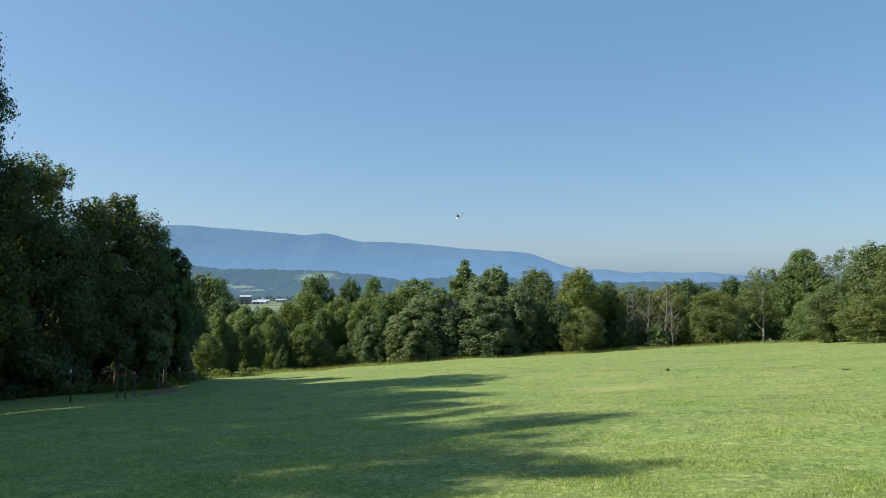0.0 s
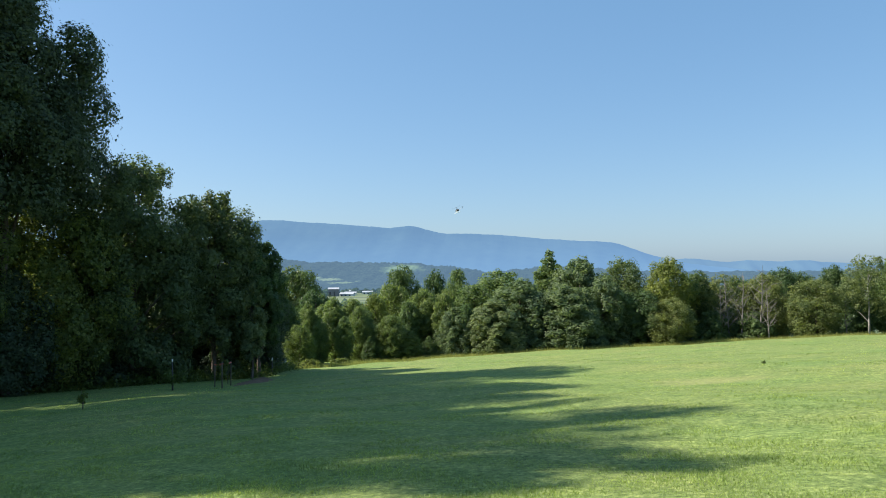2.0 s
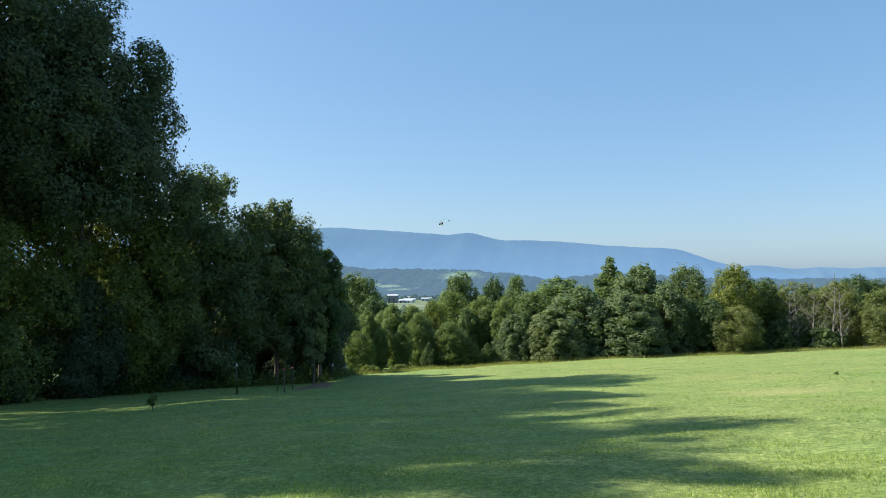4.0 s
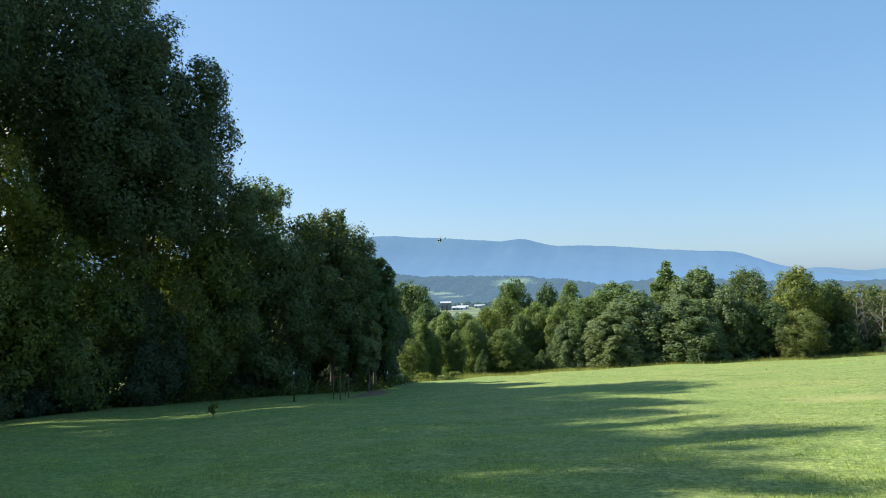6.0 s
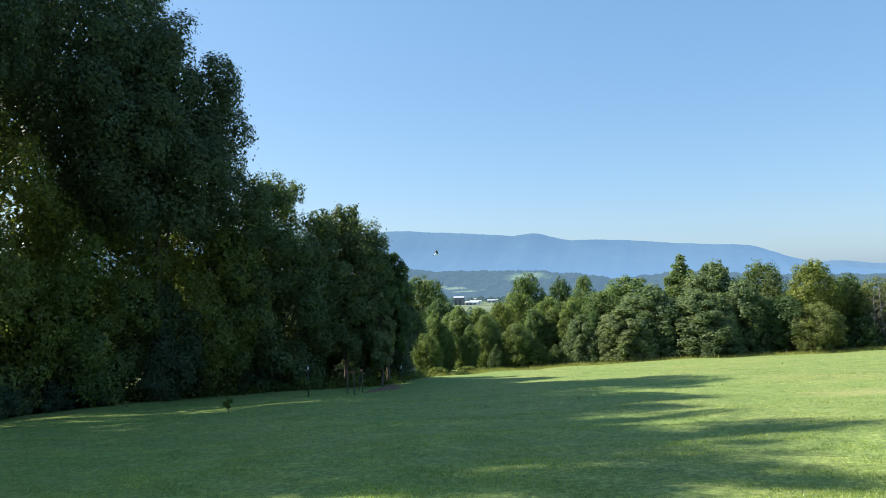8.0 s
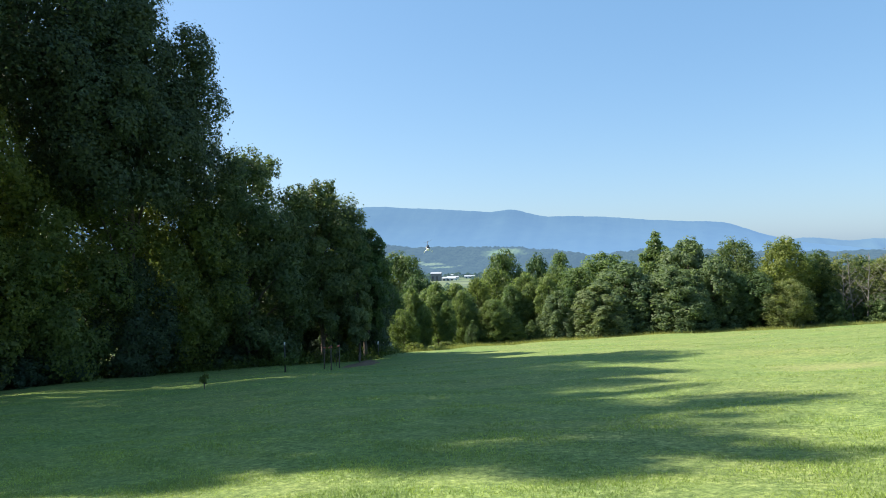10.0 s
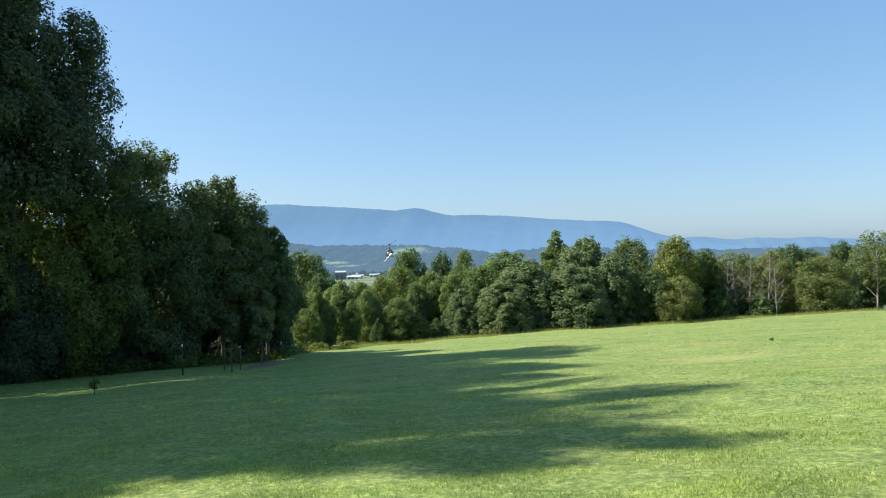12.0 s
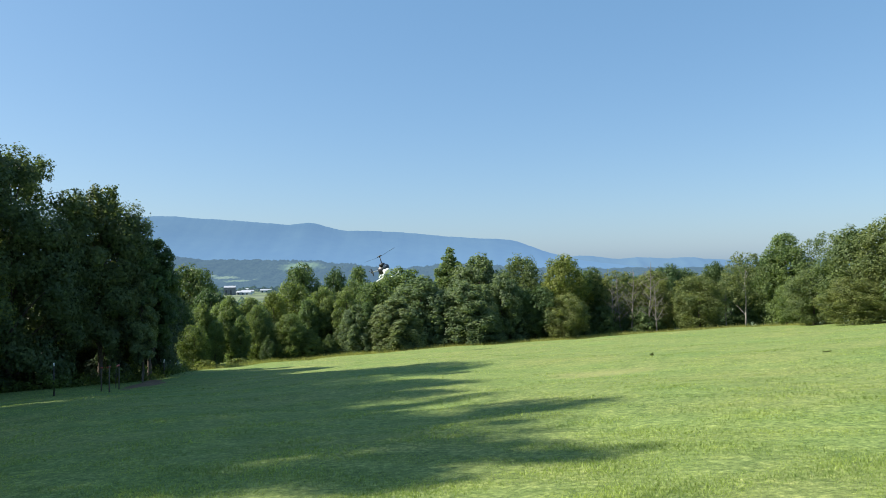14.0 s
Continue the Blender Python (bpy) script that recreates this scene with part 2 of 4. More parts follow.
# ---- mountains and far hills ----
def ridge(name, label, material, dist, depth, knots, foot, rough, seed, rows=26, crest=0.00025):
    """A long wooded ridge: crest heights run through a few knots (bearing, rise), with spurs down its face."""
    rng = np.random.RandomState(seed)
    kb, kh = np.array(knots).T
    u = np.linspace(kb[0], kb[-1], 1500 if dist > 3000 else 1800)
    h = np.interp(u, kb, kh)
    kern = np.hanning(31 if dist > 3000 else 31)
    h = np.convolve(np.pad(h, len(kern) // 2, mode="edge"), kern / kern.sum(), mode="valid")
    wave = np.random.RandomState(seed + 70).uniform(0, 6.28, 9)
    trees = crest * dist * sum(np.sin(u * f0 + wave[k]) / (1 + 0.3 * k) for k, f0 in enumerate((31, 57, 97, 149, 233, 389, 640, 1050, 1700)))
    V = []
    fr = rng.uniform(0, 6.28, 12)
    for j in range(rows):
        s = j / (rows - 1)                       # 0 at the foot, 1 at the crest
        y = dist - depth * (1 - s)
        spur = sum(np.sin(u * f0 + fr[k] + 2.2 * s * (k % 3 - 1)) / (1 + 0.35 * k) for k, f0 in enumerate((23, 41, 67, 103, 151, 211, 307)))
        z = EYE + foot + (h * dist - foot) * s ** 1.25 + trees * s ** 9 + rough * spur * (4 * s * (1 - s) + 0.10)
        yy = y + rough * 2.2 * spur * (1 - s)
        V.append(np.stack([u * dist, yy + 0 * u, z + (0.02 if dist > 3000 else 0.34) * rough * rng.randn(len(u))], -1))
    V.append(np.stack([u * dist, dist + depth + 0 * u, 0 * u + EYE + foot], -1))
    V = np.concatenate(V)
    n = len(u)
    i, k = np.meshgrid(np.arange(rows), np.arange(n - 1), indexing="ij")
    F = np.stack([i * n + k, i * n + k + 1, (i + 1) * n + k + 1, (i + 1) * n + k], -1).reshape(-1, 4)
    return tagged(link_mesh(name, V, F, material, True), label, "mountain", kind="structure")


# the ridges' blue haze is emission in their own material
HAZE_GLOW_FAR = haze_glow_material("mountain_haze_glow", (0.020, 0.034, 0.030), (0.032, 0.050, 0.040), (0.22, 0.42, 0.76), 0.30, 0.004, rise=(0, 230))
HAZE_GLOW_FARTHEST = haze_glow_material("last_ridge_haze_glow", (0.020, 0.034, 0.030), (0.032, 0.050, 0.040), (0.29, 0.53, 0.92), 0.255, 0.004)
# hill and valley trees glow blue-grey too, in place of real haze
HILL_HAZE_GLOW = haze_glow_material("hill_woods_haze_glow", (0.004, 0.009, 0.008), (0.026, 0.038, 0.028), (0.19, 0.33, 0.51), 0.25, 0.05, clearing=((-400, 2360), (70, 110)))
WOODS_HAZE_GLOW = haze_glow_material("valley_woods_haze_glow", (0.014, 0.028, 0.012), (0.050, 0.075, 0.030), (0.15, 0.26, 0.37), 0.14, 0.05)

ridge("mountain_last", "pale blue last mountain ridge on the horizon", HAZE_GLOW_FARTHEST, 4700, 400,
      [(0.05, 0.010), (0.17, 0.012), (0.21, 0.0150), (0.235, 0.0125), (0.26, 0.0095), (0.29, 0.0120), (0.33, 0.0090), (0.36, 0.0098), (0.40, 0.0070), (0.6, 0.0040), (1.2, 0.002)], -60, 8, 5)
ridge("mountain_long", "long hazy blue forested mountain ridge", HAZE_GLOW_FAR, 4200, 900,
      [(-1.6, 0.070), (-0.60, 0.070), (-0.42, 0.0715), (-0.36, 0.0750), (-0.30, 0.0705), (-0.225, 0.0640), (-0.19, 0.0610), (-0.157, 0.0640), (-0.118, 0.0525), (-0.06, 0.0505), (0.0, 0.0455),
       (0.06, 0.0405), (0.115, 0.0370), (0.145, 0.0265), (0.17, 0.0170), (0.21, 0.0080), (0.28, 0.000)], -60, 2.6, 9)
ridge("hill_wooded", "low wooded hill behind the valley farms", HILL_HAZE_GLOW, 2500, 700,
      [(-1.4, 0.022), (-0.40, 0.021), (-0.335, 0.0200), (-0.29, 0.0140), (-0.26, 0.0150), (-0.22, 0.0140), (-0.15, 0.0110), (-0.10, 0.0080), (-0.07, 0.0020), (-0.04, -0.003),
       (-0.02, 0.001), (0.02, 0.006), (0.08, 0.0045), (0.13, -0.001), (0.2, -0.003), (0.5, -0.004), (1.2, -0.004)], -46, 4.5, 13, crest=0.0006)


# ---- trees ----
SHAPES = {
    # relative crown radius from the lowest leaves to the tip
    "round": lambda h: np.sqrt(np.clip(1 - (1.75 * h - 0.75) ** 2, 0, 1)) * 0.94 + 0.06 * (1 - h),
    "oval": lambda h: np.clip(1.35 * np.sqrt(np.clip(h + 0.10, 0, 1)) * (1 - h ** 2.2) ** 0.8 + 0.03, 0, 1),
    "cone": lambda h: np.clip(1 - h ** 2.3, 0, 1) ** 0.9,
    "egg": lambda h: np.clip(1 - ((h - 0.38) / 0.62) ** 2, 0, 1) ** 0.72,
    "skirt": lambda h: np.clip((1 - h ** 2.4) ** 0.7, 0, 1),
}


def blade_triangles(rng, P, nrm, L):
    """A pointed leaf at each point of P, square to nrm."""
    nrm = nrm / np.linalg.norm(nrm, axis=1)[:, None]
    t1 = np.cross(nrm, rng.normal(size=P.shape))
    t1 /= np.linalg.norm(t1, axis=1)[:, None]
    t2 = np.cross(nrm, t1)
    L = L[:, None]
    return np.stack([P - t1 * L * 0.75 - t2 * L * 0.5, P + t1 * L * 0.75 - t2 * L * 0.5, P + t2 * L * 1.1], 1)


def dense_crown(rng, shape, H, R, base, leaves, leaf, lobes, tight=0.3, inner=0.3):
    """A broadleaf crown: boughs packed over an envelope, each a cluster of leafy knobs; broad leaf sprays inside close it."""
    env = SHAPES[shape]
    grid = np.linspace(0.02, 0.98, 200)
    cdf = np.cumsum(env(grid) + 0.12)
    h = np.interp((np.arange(lobes) + rng.uniform(0.1, 0.9, lobes)) / lobes, cdf / cdf[-1], grid)
    an = np.arange(lobes) * 2.39996 + rng.normal(size=lobes) * 0.4 + rng.uniform(0, 6)
    rl = R * tight * rng.uniform(0.65, 1.45, lobes) * (0.50 + 0.50 * env(h))
    uneven = 1 + 0.09 * np.sin(2 * an + rng.uniform(0, 6)) + 0.09 * np.sin(3 * an + 6 * h + rng.uniform(0, 6))
    rad = np.maximum(R * env(h) * uneven - rl * 0.75, 0) * (1 - 0.40 * rng.uniform(size=lobes) ** 2.5)
    z = np.clip(base + h * (H - base), base + 0.4 * rl, H - 0.80 * rl)
    out = np.stack([np.cos(an), np.sin(an), 0 * an], -1)
    C = out * rad[:, None]
    C[:, 2] = z
    # knobs on every bough
    m = 13
    own = np.repeat(np.arange(lobes), m)
    kd = rng.normal(size=(len(own), 3)) + 0.60 * out[own] + np.array([0, 0, 0.20])
    kd /= np.linalg.norm(kd, axis=1)[:, None]
    kr = rl[own] * rng.uniform(0.22, 0.44, len(own))
    K = C[own] + kd * (rl[own] * rng.uniform(0.62, 0.84, len(own)))[:, None]
    # leaves over the knobs, few deep inside another bough
    n = int(leaves * 1.9)
    pick = rng.choice(len(own), n, p=kr ** 2 / (kr ** 2).sum())
    w = rng.normal(size=(n, 3)) + 0.35 * kd[pick] + np.array([0, 0, 0.10])
    w /= np.linalg.norm(w, axis=1)[:, None]
    d = kr[pick] * (1 + 0.16 * rng.normal(size=n))
    d = np.where(rng.uniform(size=n) < 0.12, d * rng.uniform(1.1, 1.7, n), d)
    P = K[pick] + w * d[:, None]
    gap = (P ** 2).sum(1)[:, None] - 2 * P @ C.T + (C ** 2).sum(1)[None]
    free = (gap / rl[None] ** 2).min(1) > 0.66 ** 2
    P, w, pick = P[free][:leaves], w[free][:leaves], pick[free][:leaves]
    n = len(P)
    nrm = w * 0.75 + kd[pick] * 0.40 + rng.normal(size=(n, 3)) * 0.38 + np.array([0, 0, 0.22])
    L = leaf * rng.uniform(0.55, 1.35, n)
    # sprays inside the boughs and round the stem
    k = int(leaves * inner)
    if k:
        pick = rng.choice(lobes, k, p=rl ** 2 / (rl ** 2).sum())
        q = rng.normal(size=(k, 3))
        q *= (rl[pick] * 0.60 * rng.uniform(size=k) ** 0.4 / np.linalg.norm(q, axis=1))[:, None]
        q += C[pick] * np.array([1, 1, 0])
        q[:, :2] *= np.where(rng.uniform(size=k) < 0.35, rng.uniform(0.1, 1, k), 1)[:, None]
        q[:, 2] += C[pick][:, 2]
        P, nrm = np.concatenate([P, q]), np.concatenate([nrm, rng.normal(size=(k, 3))])
        L = np.concatenate([L, 1.9 * leaf * rng.uniform(0.7, 1.3, k)])
    P[:, :2] *= R / np.percentile(np.hypot(P[:, 0], P[:, 1]), 98)
    low = np.percentile(P[:, 2], 1)
    P[:, 2] = base + (P[:, 2] - low) * (H - base) / (np.percentile(P[:, 2], 99.7) - low)
    P[:, 2] = np.where(P[:, 2] < 0.08, 0.08 + 0.3 * rng.uniform(size=len(P)), P[:, 2])
    V = blade_triangles(rng, P, nrm, L).reshape(-1, 3)
    return V, np.arange(len(V)).reshape(-1, 3), C


def crown_mesh(rng, H, R, base, leaves, leaf, lobes, tight=0.42):
    """The thin crown of a sapling: folded leaves on a few loose boughs."""
    env = SHAPES["oval"]
    h = rng.uniform(0.0, 0.97, lobes)
    an = rng.uniform(0, 6.283, lobes)
    rad = R * env(h) * (1 - 0.62 * rng.uniform(size=lobes) ** 2.4) * 0.88
    rl = R * rng.uniform(tight * 0.55, tight * 1.45, lobes) * (0.40 + 0.60 * env(h))
    C = np.stack([rad * np.cos(an), rad * np.sin(an), base + h * (H - base)], -1)
    pick = rng.choice(lobes, leaves, p=rl ** 2 / (rl ** 2).sum())
    w = rng.normal(size=(leaves, 3)) + np.array([0, 0, 0.3])
    w /= np.linalg.norm(w, axis=1)[:, None]
    P = C[pick] + w * (rl[pick] * rng.uniform(0.4, 1.1, leaves))[:, None]
    P[:, 2] = np.maximum(P[:, 2], 0.08)
    nrm = w * 0.8 + rng.normal(size=(leaves, 3)) * 0.48 + np.array([0, 0, 0.30])
    nrm /= np.linalg.norm(nrm, axis=1)[:, None]
    t1 = np.cross(nrm, rng.normal(size=(leaves, 3)))
    t1 /= np.linalg.norm(t1, axis=1)[:, None]
    t2 = np.cross(nrm, t1)
    L = leaf * rng.uniform(0.55, 1.35, leaves)[:, None]
    V = np.stack([P - t1 * L * 0.92, P + t2 * L * 0.66 - nrm * L * 0.14, P + t1 * L * 0.92, P - t2 * L * 0.66 - nrm * L * 0.14], 1).reshape(-1, 3)
    return V, np.arange(len(V)).reshape(-1, 4), C


def trunk_paths(rng, H, R, base, C, r0, limbs=9, bend=0.05):
    top = H * 0.86
    n = 8
    off = np.cumsum(rng.normal(size=(n, 2)) * bend * H / n, axis=0)
    pts = [(off[i][0] * (i > 0), off[i][1] * (i > 0), -0.25 + (top + 0.25) * i / (n - 1)) for i in range(n)]
    main = [(p, r0 * (1.35 if i == 0 else 1 - 0.86 * i / (n - 1))) for i, p in enumerate(pts)]
    paths = [main]
    for c in C[rng.permutation(len(C))[:limbs]]:
        zs = max(base * 0.55, c[2] - rng.uniform(0.22, 0.42) * H * 0.6)
        f = (zs + 0.25) / (top + 0.25) * (n - 1)
        i = int(np.clip(f, 0, n - 2))
        a = Vector(pts[i]).lerp(Vector(pts[i + 1]), min(1, f - i))
        b = Vector(c)
        r = r0 * (1 - 0.86 * f / (n - 1)) * 0.5
        m1 = a.lerp(b, 0.4) + Vector((0, 0, 0.04 * H))
        m2 = a.lerp(b, 0.75) + Vector((0, 0, 0.05 * H))
        paths.append([(a, max(r, 0.03)), (m1, max(r * 0.7, 0.025)), (m2, max(r * 0.45, 0.02)), (b, 0.015)])
    return paths


def make_tree(seed, shape, H, R, base, leaves, leaf, lobes, material, label, bark=None, limbs=9, thick=0.022, tight=0.30, group="", name="tree", inner=0.3):
    rng = np.random.RandomState(seed)
    thing = tagged(new(name), label, {"tree": "tree", "shrub": "shrub"}.get(name, "weed"), group)
    V, F, C = dense_crown(rng, shape, H, R, base, leaves, leaf, lobes, tight, inner)
    tv, tf = tubes(trunk_paths(rng, H, R, base, C, H * thick, limbs), 7)
    under(link_mesh("trunk", tv, tf, bark or BARK, True), thing)
    under(link_mesh("crown", V, F, material), thing)
    return thing


def make_dead_tree(seed, H, label):
    rng = np.random.RandomState(seed)
    thing = tagged(new("tree"), label, "tree", "trees along the field")
    paths = []
    n = 9
    off = np.cumsum(rng.normal(size=(n, 2)) * 0.10, axis=0)
    main = [((off[i][0], off[i][1], -0.25 + H * i / (n - 1)), 0.15 * (1 - 0.88 * i / (n - 1))) for i in range(n)]
    paths.append(main)
    for k in range(22):
        f = rng.uniform(0.25, 0.95)
        i = int(f * (n - 1))
        a = Vector(main[i][0])
        an = rng.uniform(0, 6.28)
        ln = (1.15 - f) * H * rng.uniform(0.15, 0.32)
        b = a + Vector((math.cos(an) * ln, math.sin(an) * ln, ln * rng.uniform(0.5, 1.3)))
        m1 = a.lerp(b, 0.5) + Vector((rng.normal() * 0.1, rng.normal() * 0.1, -0.05))
        paths.append([(a, 0.045), (m1, 0.03), (b, 0.012)])
        for q in range(3):
            e = m1.lerp(b, rng.uniform(0, 1))
            g = e + Vector((rng.normal() * 0.4, rng.normal() * 0.4, rng.uniform(0.1, 0.6)))
            paths.append([(e, 0.018), (g, 0.009)])
    tv, tf = tubes(paths, 5)
    under(link_mesh("trunk", tv, tf, DEAD_BARK, True), thing)
    return thing


def stand(ob, x, y, turn, sx=1.0, sz=1.0):
    """Set a thing on the land."""
    return Matrix.LocRotScale((x, y, float(ground(x, y)) - 0.03), Euler((0, 0, turn)), (sx, sx, sz))


KINDS = {
    # shape, height, radius, lowest leaves, leaves, leaf size, boughs, leaf colour, bough size, share of inner sprays, label
    "oak": ("round", 10, 3.6, 0.7, 13000, 0.115, 70, "oak", 0.32, 0.35, "dark green broadleaf tree in the wood beyond the field"),
    "oval": ("oval", 10, 3.0, 0.2, 13000, 0.105, 90, "oval", 0.30, 0.35, "mid green young poplar with leaves to the ground"),
    "column": ("oval", 10, 2.4, 0.2, 12000, 0.10, 90, "oval", 0.32, 0.35, "slim mid green tree at the field edge"),
    "cone": ("cone", 10, 1.9, 0.4, 12000, 0.10, 100, "oval", 0.34, 0.35, "pointed dense green tree above the wood"),
    "silver": ("skirt", 10, 4.0, 0.1, 15000, 0.135, 90, "silver", 0.25, 0.35, "broad grey-green tree leafy down to the grass"),
    "olive": ("round", 10, 3.6, 0.5, 15000, 0.095, 90, "olive", 0.28, 0.35, "olive green tree with feathery leaves"),
    "yellow": ("oval", 10, 3.4, 0.3, 13000, 0.105, 90, "yellow", 0.28, 0.35, "yellow-green tree standing in full sun"),
    "thin": ("round", 10, 3.0, 3.0, 9000, 0.10, 60, "olive", 0.28, 0.0, "open-crowned tree with a pale forked trunk"),
    "shrub": ("skirt", 10, 6.5, 0.1, 6000, 0.36, 60, "oak", 0.27, 0.3, "dark green bush under the trees"),
    "juniper": ("cone", 4, 1.4, 0.1, 6000, 0.06, 60, "oak", 0.30, 0.3, "small dark evergreen at the field edge"),
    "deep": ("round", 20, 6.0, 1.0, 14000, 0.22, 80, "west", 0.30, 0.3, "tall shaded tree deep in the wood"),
    "sunny": ("round", 14, 5.5, 1.0, 20000, 0.14, 80, "yellow", 0.28, 0.2, "tree inside the wood, backlight put into its yellow-green leaves"),
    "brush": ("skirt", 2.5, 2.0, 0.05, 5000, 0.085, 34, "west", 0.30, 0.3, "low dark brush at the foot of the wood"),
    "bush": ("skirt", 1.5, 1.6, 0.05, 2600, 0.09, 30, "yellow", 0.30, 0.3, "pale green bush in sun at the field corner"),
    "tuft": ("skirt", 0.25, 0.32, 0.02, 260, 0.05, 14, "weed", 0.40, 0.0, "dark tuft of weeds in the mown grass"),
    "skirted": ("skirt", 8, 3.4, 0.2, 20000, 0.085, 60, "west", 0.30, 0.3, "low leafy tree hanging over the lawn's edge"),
}
PROTO = {}


def plant(kind, x, y, height, radius, variant=0, group="trees along the field"):
    """Plant a tree of a kind: the first of each variant is built, the rest are copies of it, scaled."""
    key = (kind, variant)
    seed = sum(map(ord, kind)) * 7 + variant * 31
    turn = (x * 1.7 + y * 0.9) % 6.28
    if kind == "dead":
        ob = PROTO.get(key) or make_dead_tree(seed, 10, "bare grey dead tree among leafy ones")
        sx, sz = height / 10, height / 10
    else:
        shape, H, R, base, leaves, leaf, lobes, colour, tight, inner, label = KINDS[kind]
        ob = PROTO.get(key) or make_tree(seed, shape, H, R, base, leaves, leaf, lobes, LEAF[colour], label, PALE_BARK if kind == "thin" else None, thick=0.013 if kind == "thin" else 0.022, tight=tight, group=group,
                                         name="shrub" if kind in ("shrub", "brush", "bush") else "weed_tuft" if kind == "tuft" else "tree", inner=inner)
        sx, sz = radius / R, height / H
    m = stand(ob, x, y, turn, sx, sz)
    if key not in PROTO:
        PROTO[key] = ob
        ob.matrix_basis = m
        return ob
    made = copy_thing(PROTO[key], Matrix.Identity(4))
    made.matrix_basis = m
    return made


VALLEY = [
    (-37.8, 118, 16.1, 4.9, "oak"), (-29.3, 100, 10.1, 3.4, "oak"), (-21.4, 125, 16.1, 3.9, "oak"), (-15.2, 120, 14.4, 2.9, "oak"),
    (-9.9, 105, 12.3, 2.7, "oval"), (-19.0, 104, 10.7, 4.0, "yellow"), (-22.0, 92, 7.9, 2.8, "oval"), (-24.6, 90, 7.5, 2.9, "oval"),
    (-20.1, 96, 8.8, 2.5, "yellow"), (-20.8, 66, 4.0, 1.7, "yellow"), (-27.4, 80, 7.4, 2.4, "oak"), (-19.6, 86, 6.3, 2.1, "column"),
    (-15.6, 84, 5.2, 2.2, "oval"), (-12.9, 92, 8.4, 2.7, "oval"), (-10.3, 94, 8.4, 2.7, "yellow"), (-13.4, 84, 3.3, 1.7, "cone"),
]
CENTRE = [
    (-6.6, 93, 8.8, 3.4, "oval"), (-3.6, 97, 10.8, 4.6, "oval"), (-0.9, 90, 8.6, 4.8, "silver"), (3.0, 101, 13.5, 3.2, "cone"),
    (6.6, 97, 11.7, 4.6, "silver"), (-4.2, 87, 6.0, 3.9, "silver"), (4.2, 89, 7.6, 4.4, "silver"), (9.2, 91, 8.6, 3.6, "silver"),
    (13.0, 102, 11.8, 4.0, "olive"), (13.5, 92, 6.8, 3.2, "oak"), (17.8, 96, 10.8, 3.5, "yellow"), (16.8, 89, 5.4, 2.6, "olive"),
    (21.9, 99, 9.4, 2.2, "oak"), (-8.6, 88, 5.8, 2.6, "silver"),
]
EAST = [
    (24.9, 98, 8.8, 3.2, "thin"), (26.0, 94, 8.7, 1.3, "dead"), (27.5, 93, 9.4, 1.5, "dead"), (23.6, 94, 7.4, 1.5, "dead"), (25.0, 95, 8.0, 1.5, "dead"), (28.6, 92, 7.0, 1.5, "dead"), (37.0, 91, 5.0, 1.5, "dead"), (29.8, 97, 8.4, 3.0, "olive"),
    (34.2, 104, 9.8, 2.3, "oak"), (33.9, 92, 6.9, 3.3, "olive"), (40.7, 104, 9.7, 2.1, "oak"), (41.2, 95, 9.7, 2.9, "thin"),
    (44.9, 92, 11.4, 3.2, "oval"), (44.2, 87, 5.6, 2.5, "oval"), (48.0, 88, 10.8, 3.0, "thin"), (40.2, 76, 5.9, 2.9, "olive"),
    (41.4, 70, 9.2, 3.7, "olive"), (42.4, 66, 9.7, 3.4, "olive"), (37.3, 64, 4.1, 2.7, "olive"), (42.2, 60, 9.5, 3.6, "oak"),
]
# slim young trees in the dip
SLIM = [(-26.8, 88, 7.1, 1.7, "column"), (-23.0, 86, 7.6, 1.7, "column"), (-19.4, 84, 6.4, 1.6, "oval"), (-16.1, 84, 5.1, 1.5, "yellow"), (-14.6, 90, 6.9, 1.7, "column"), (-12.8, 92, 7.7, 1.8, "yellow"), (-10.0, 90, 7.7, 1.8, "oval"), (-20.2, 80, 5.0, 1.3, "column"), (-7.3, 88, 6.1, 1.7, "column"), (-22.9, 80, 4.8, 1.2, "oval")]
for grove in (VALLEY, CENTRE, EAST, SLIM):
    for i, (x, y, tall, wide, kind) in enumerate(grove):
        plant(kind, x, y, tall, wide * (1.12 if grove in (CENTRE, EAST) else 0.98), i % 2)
# the dark second row that closes the wood
rng = np.random.RandomState(4)
for i in range(16):
    x = -9 + i * 3.9
    plant("oak", x + rng.uniform(-1, 1), 106 + rng.uniform(-2, 5), rng.uniform(8.0, 9.6), rng.uniform(2.8, 3.6), i % 2)
for i in range(12):
    x = -22 + i * 5.6
    plant("shrub", x + rng.uniform(-1.5, 1.5), 95 + rng.uniform(-2, 3), rng.uniform(3.0, 4.6), rng.uniform(2.2, 3.2), i % 2)

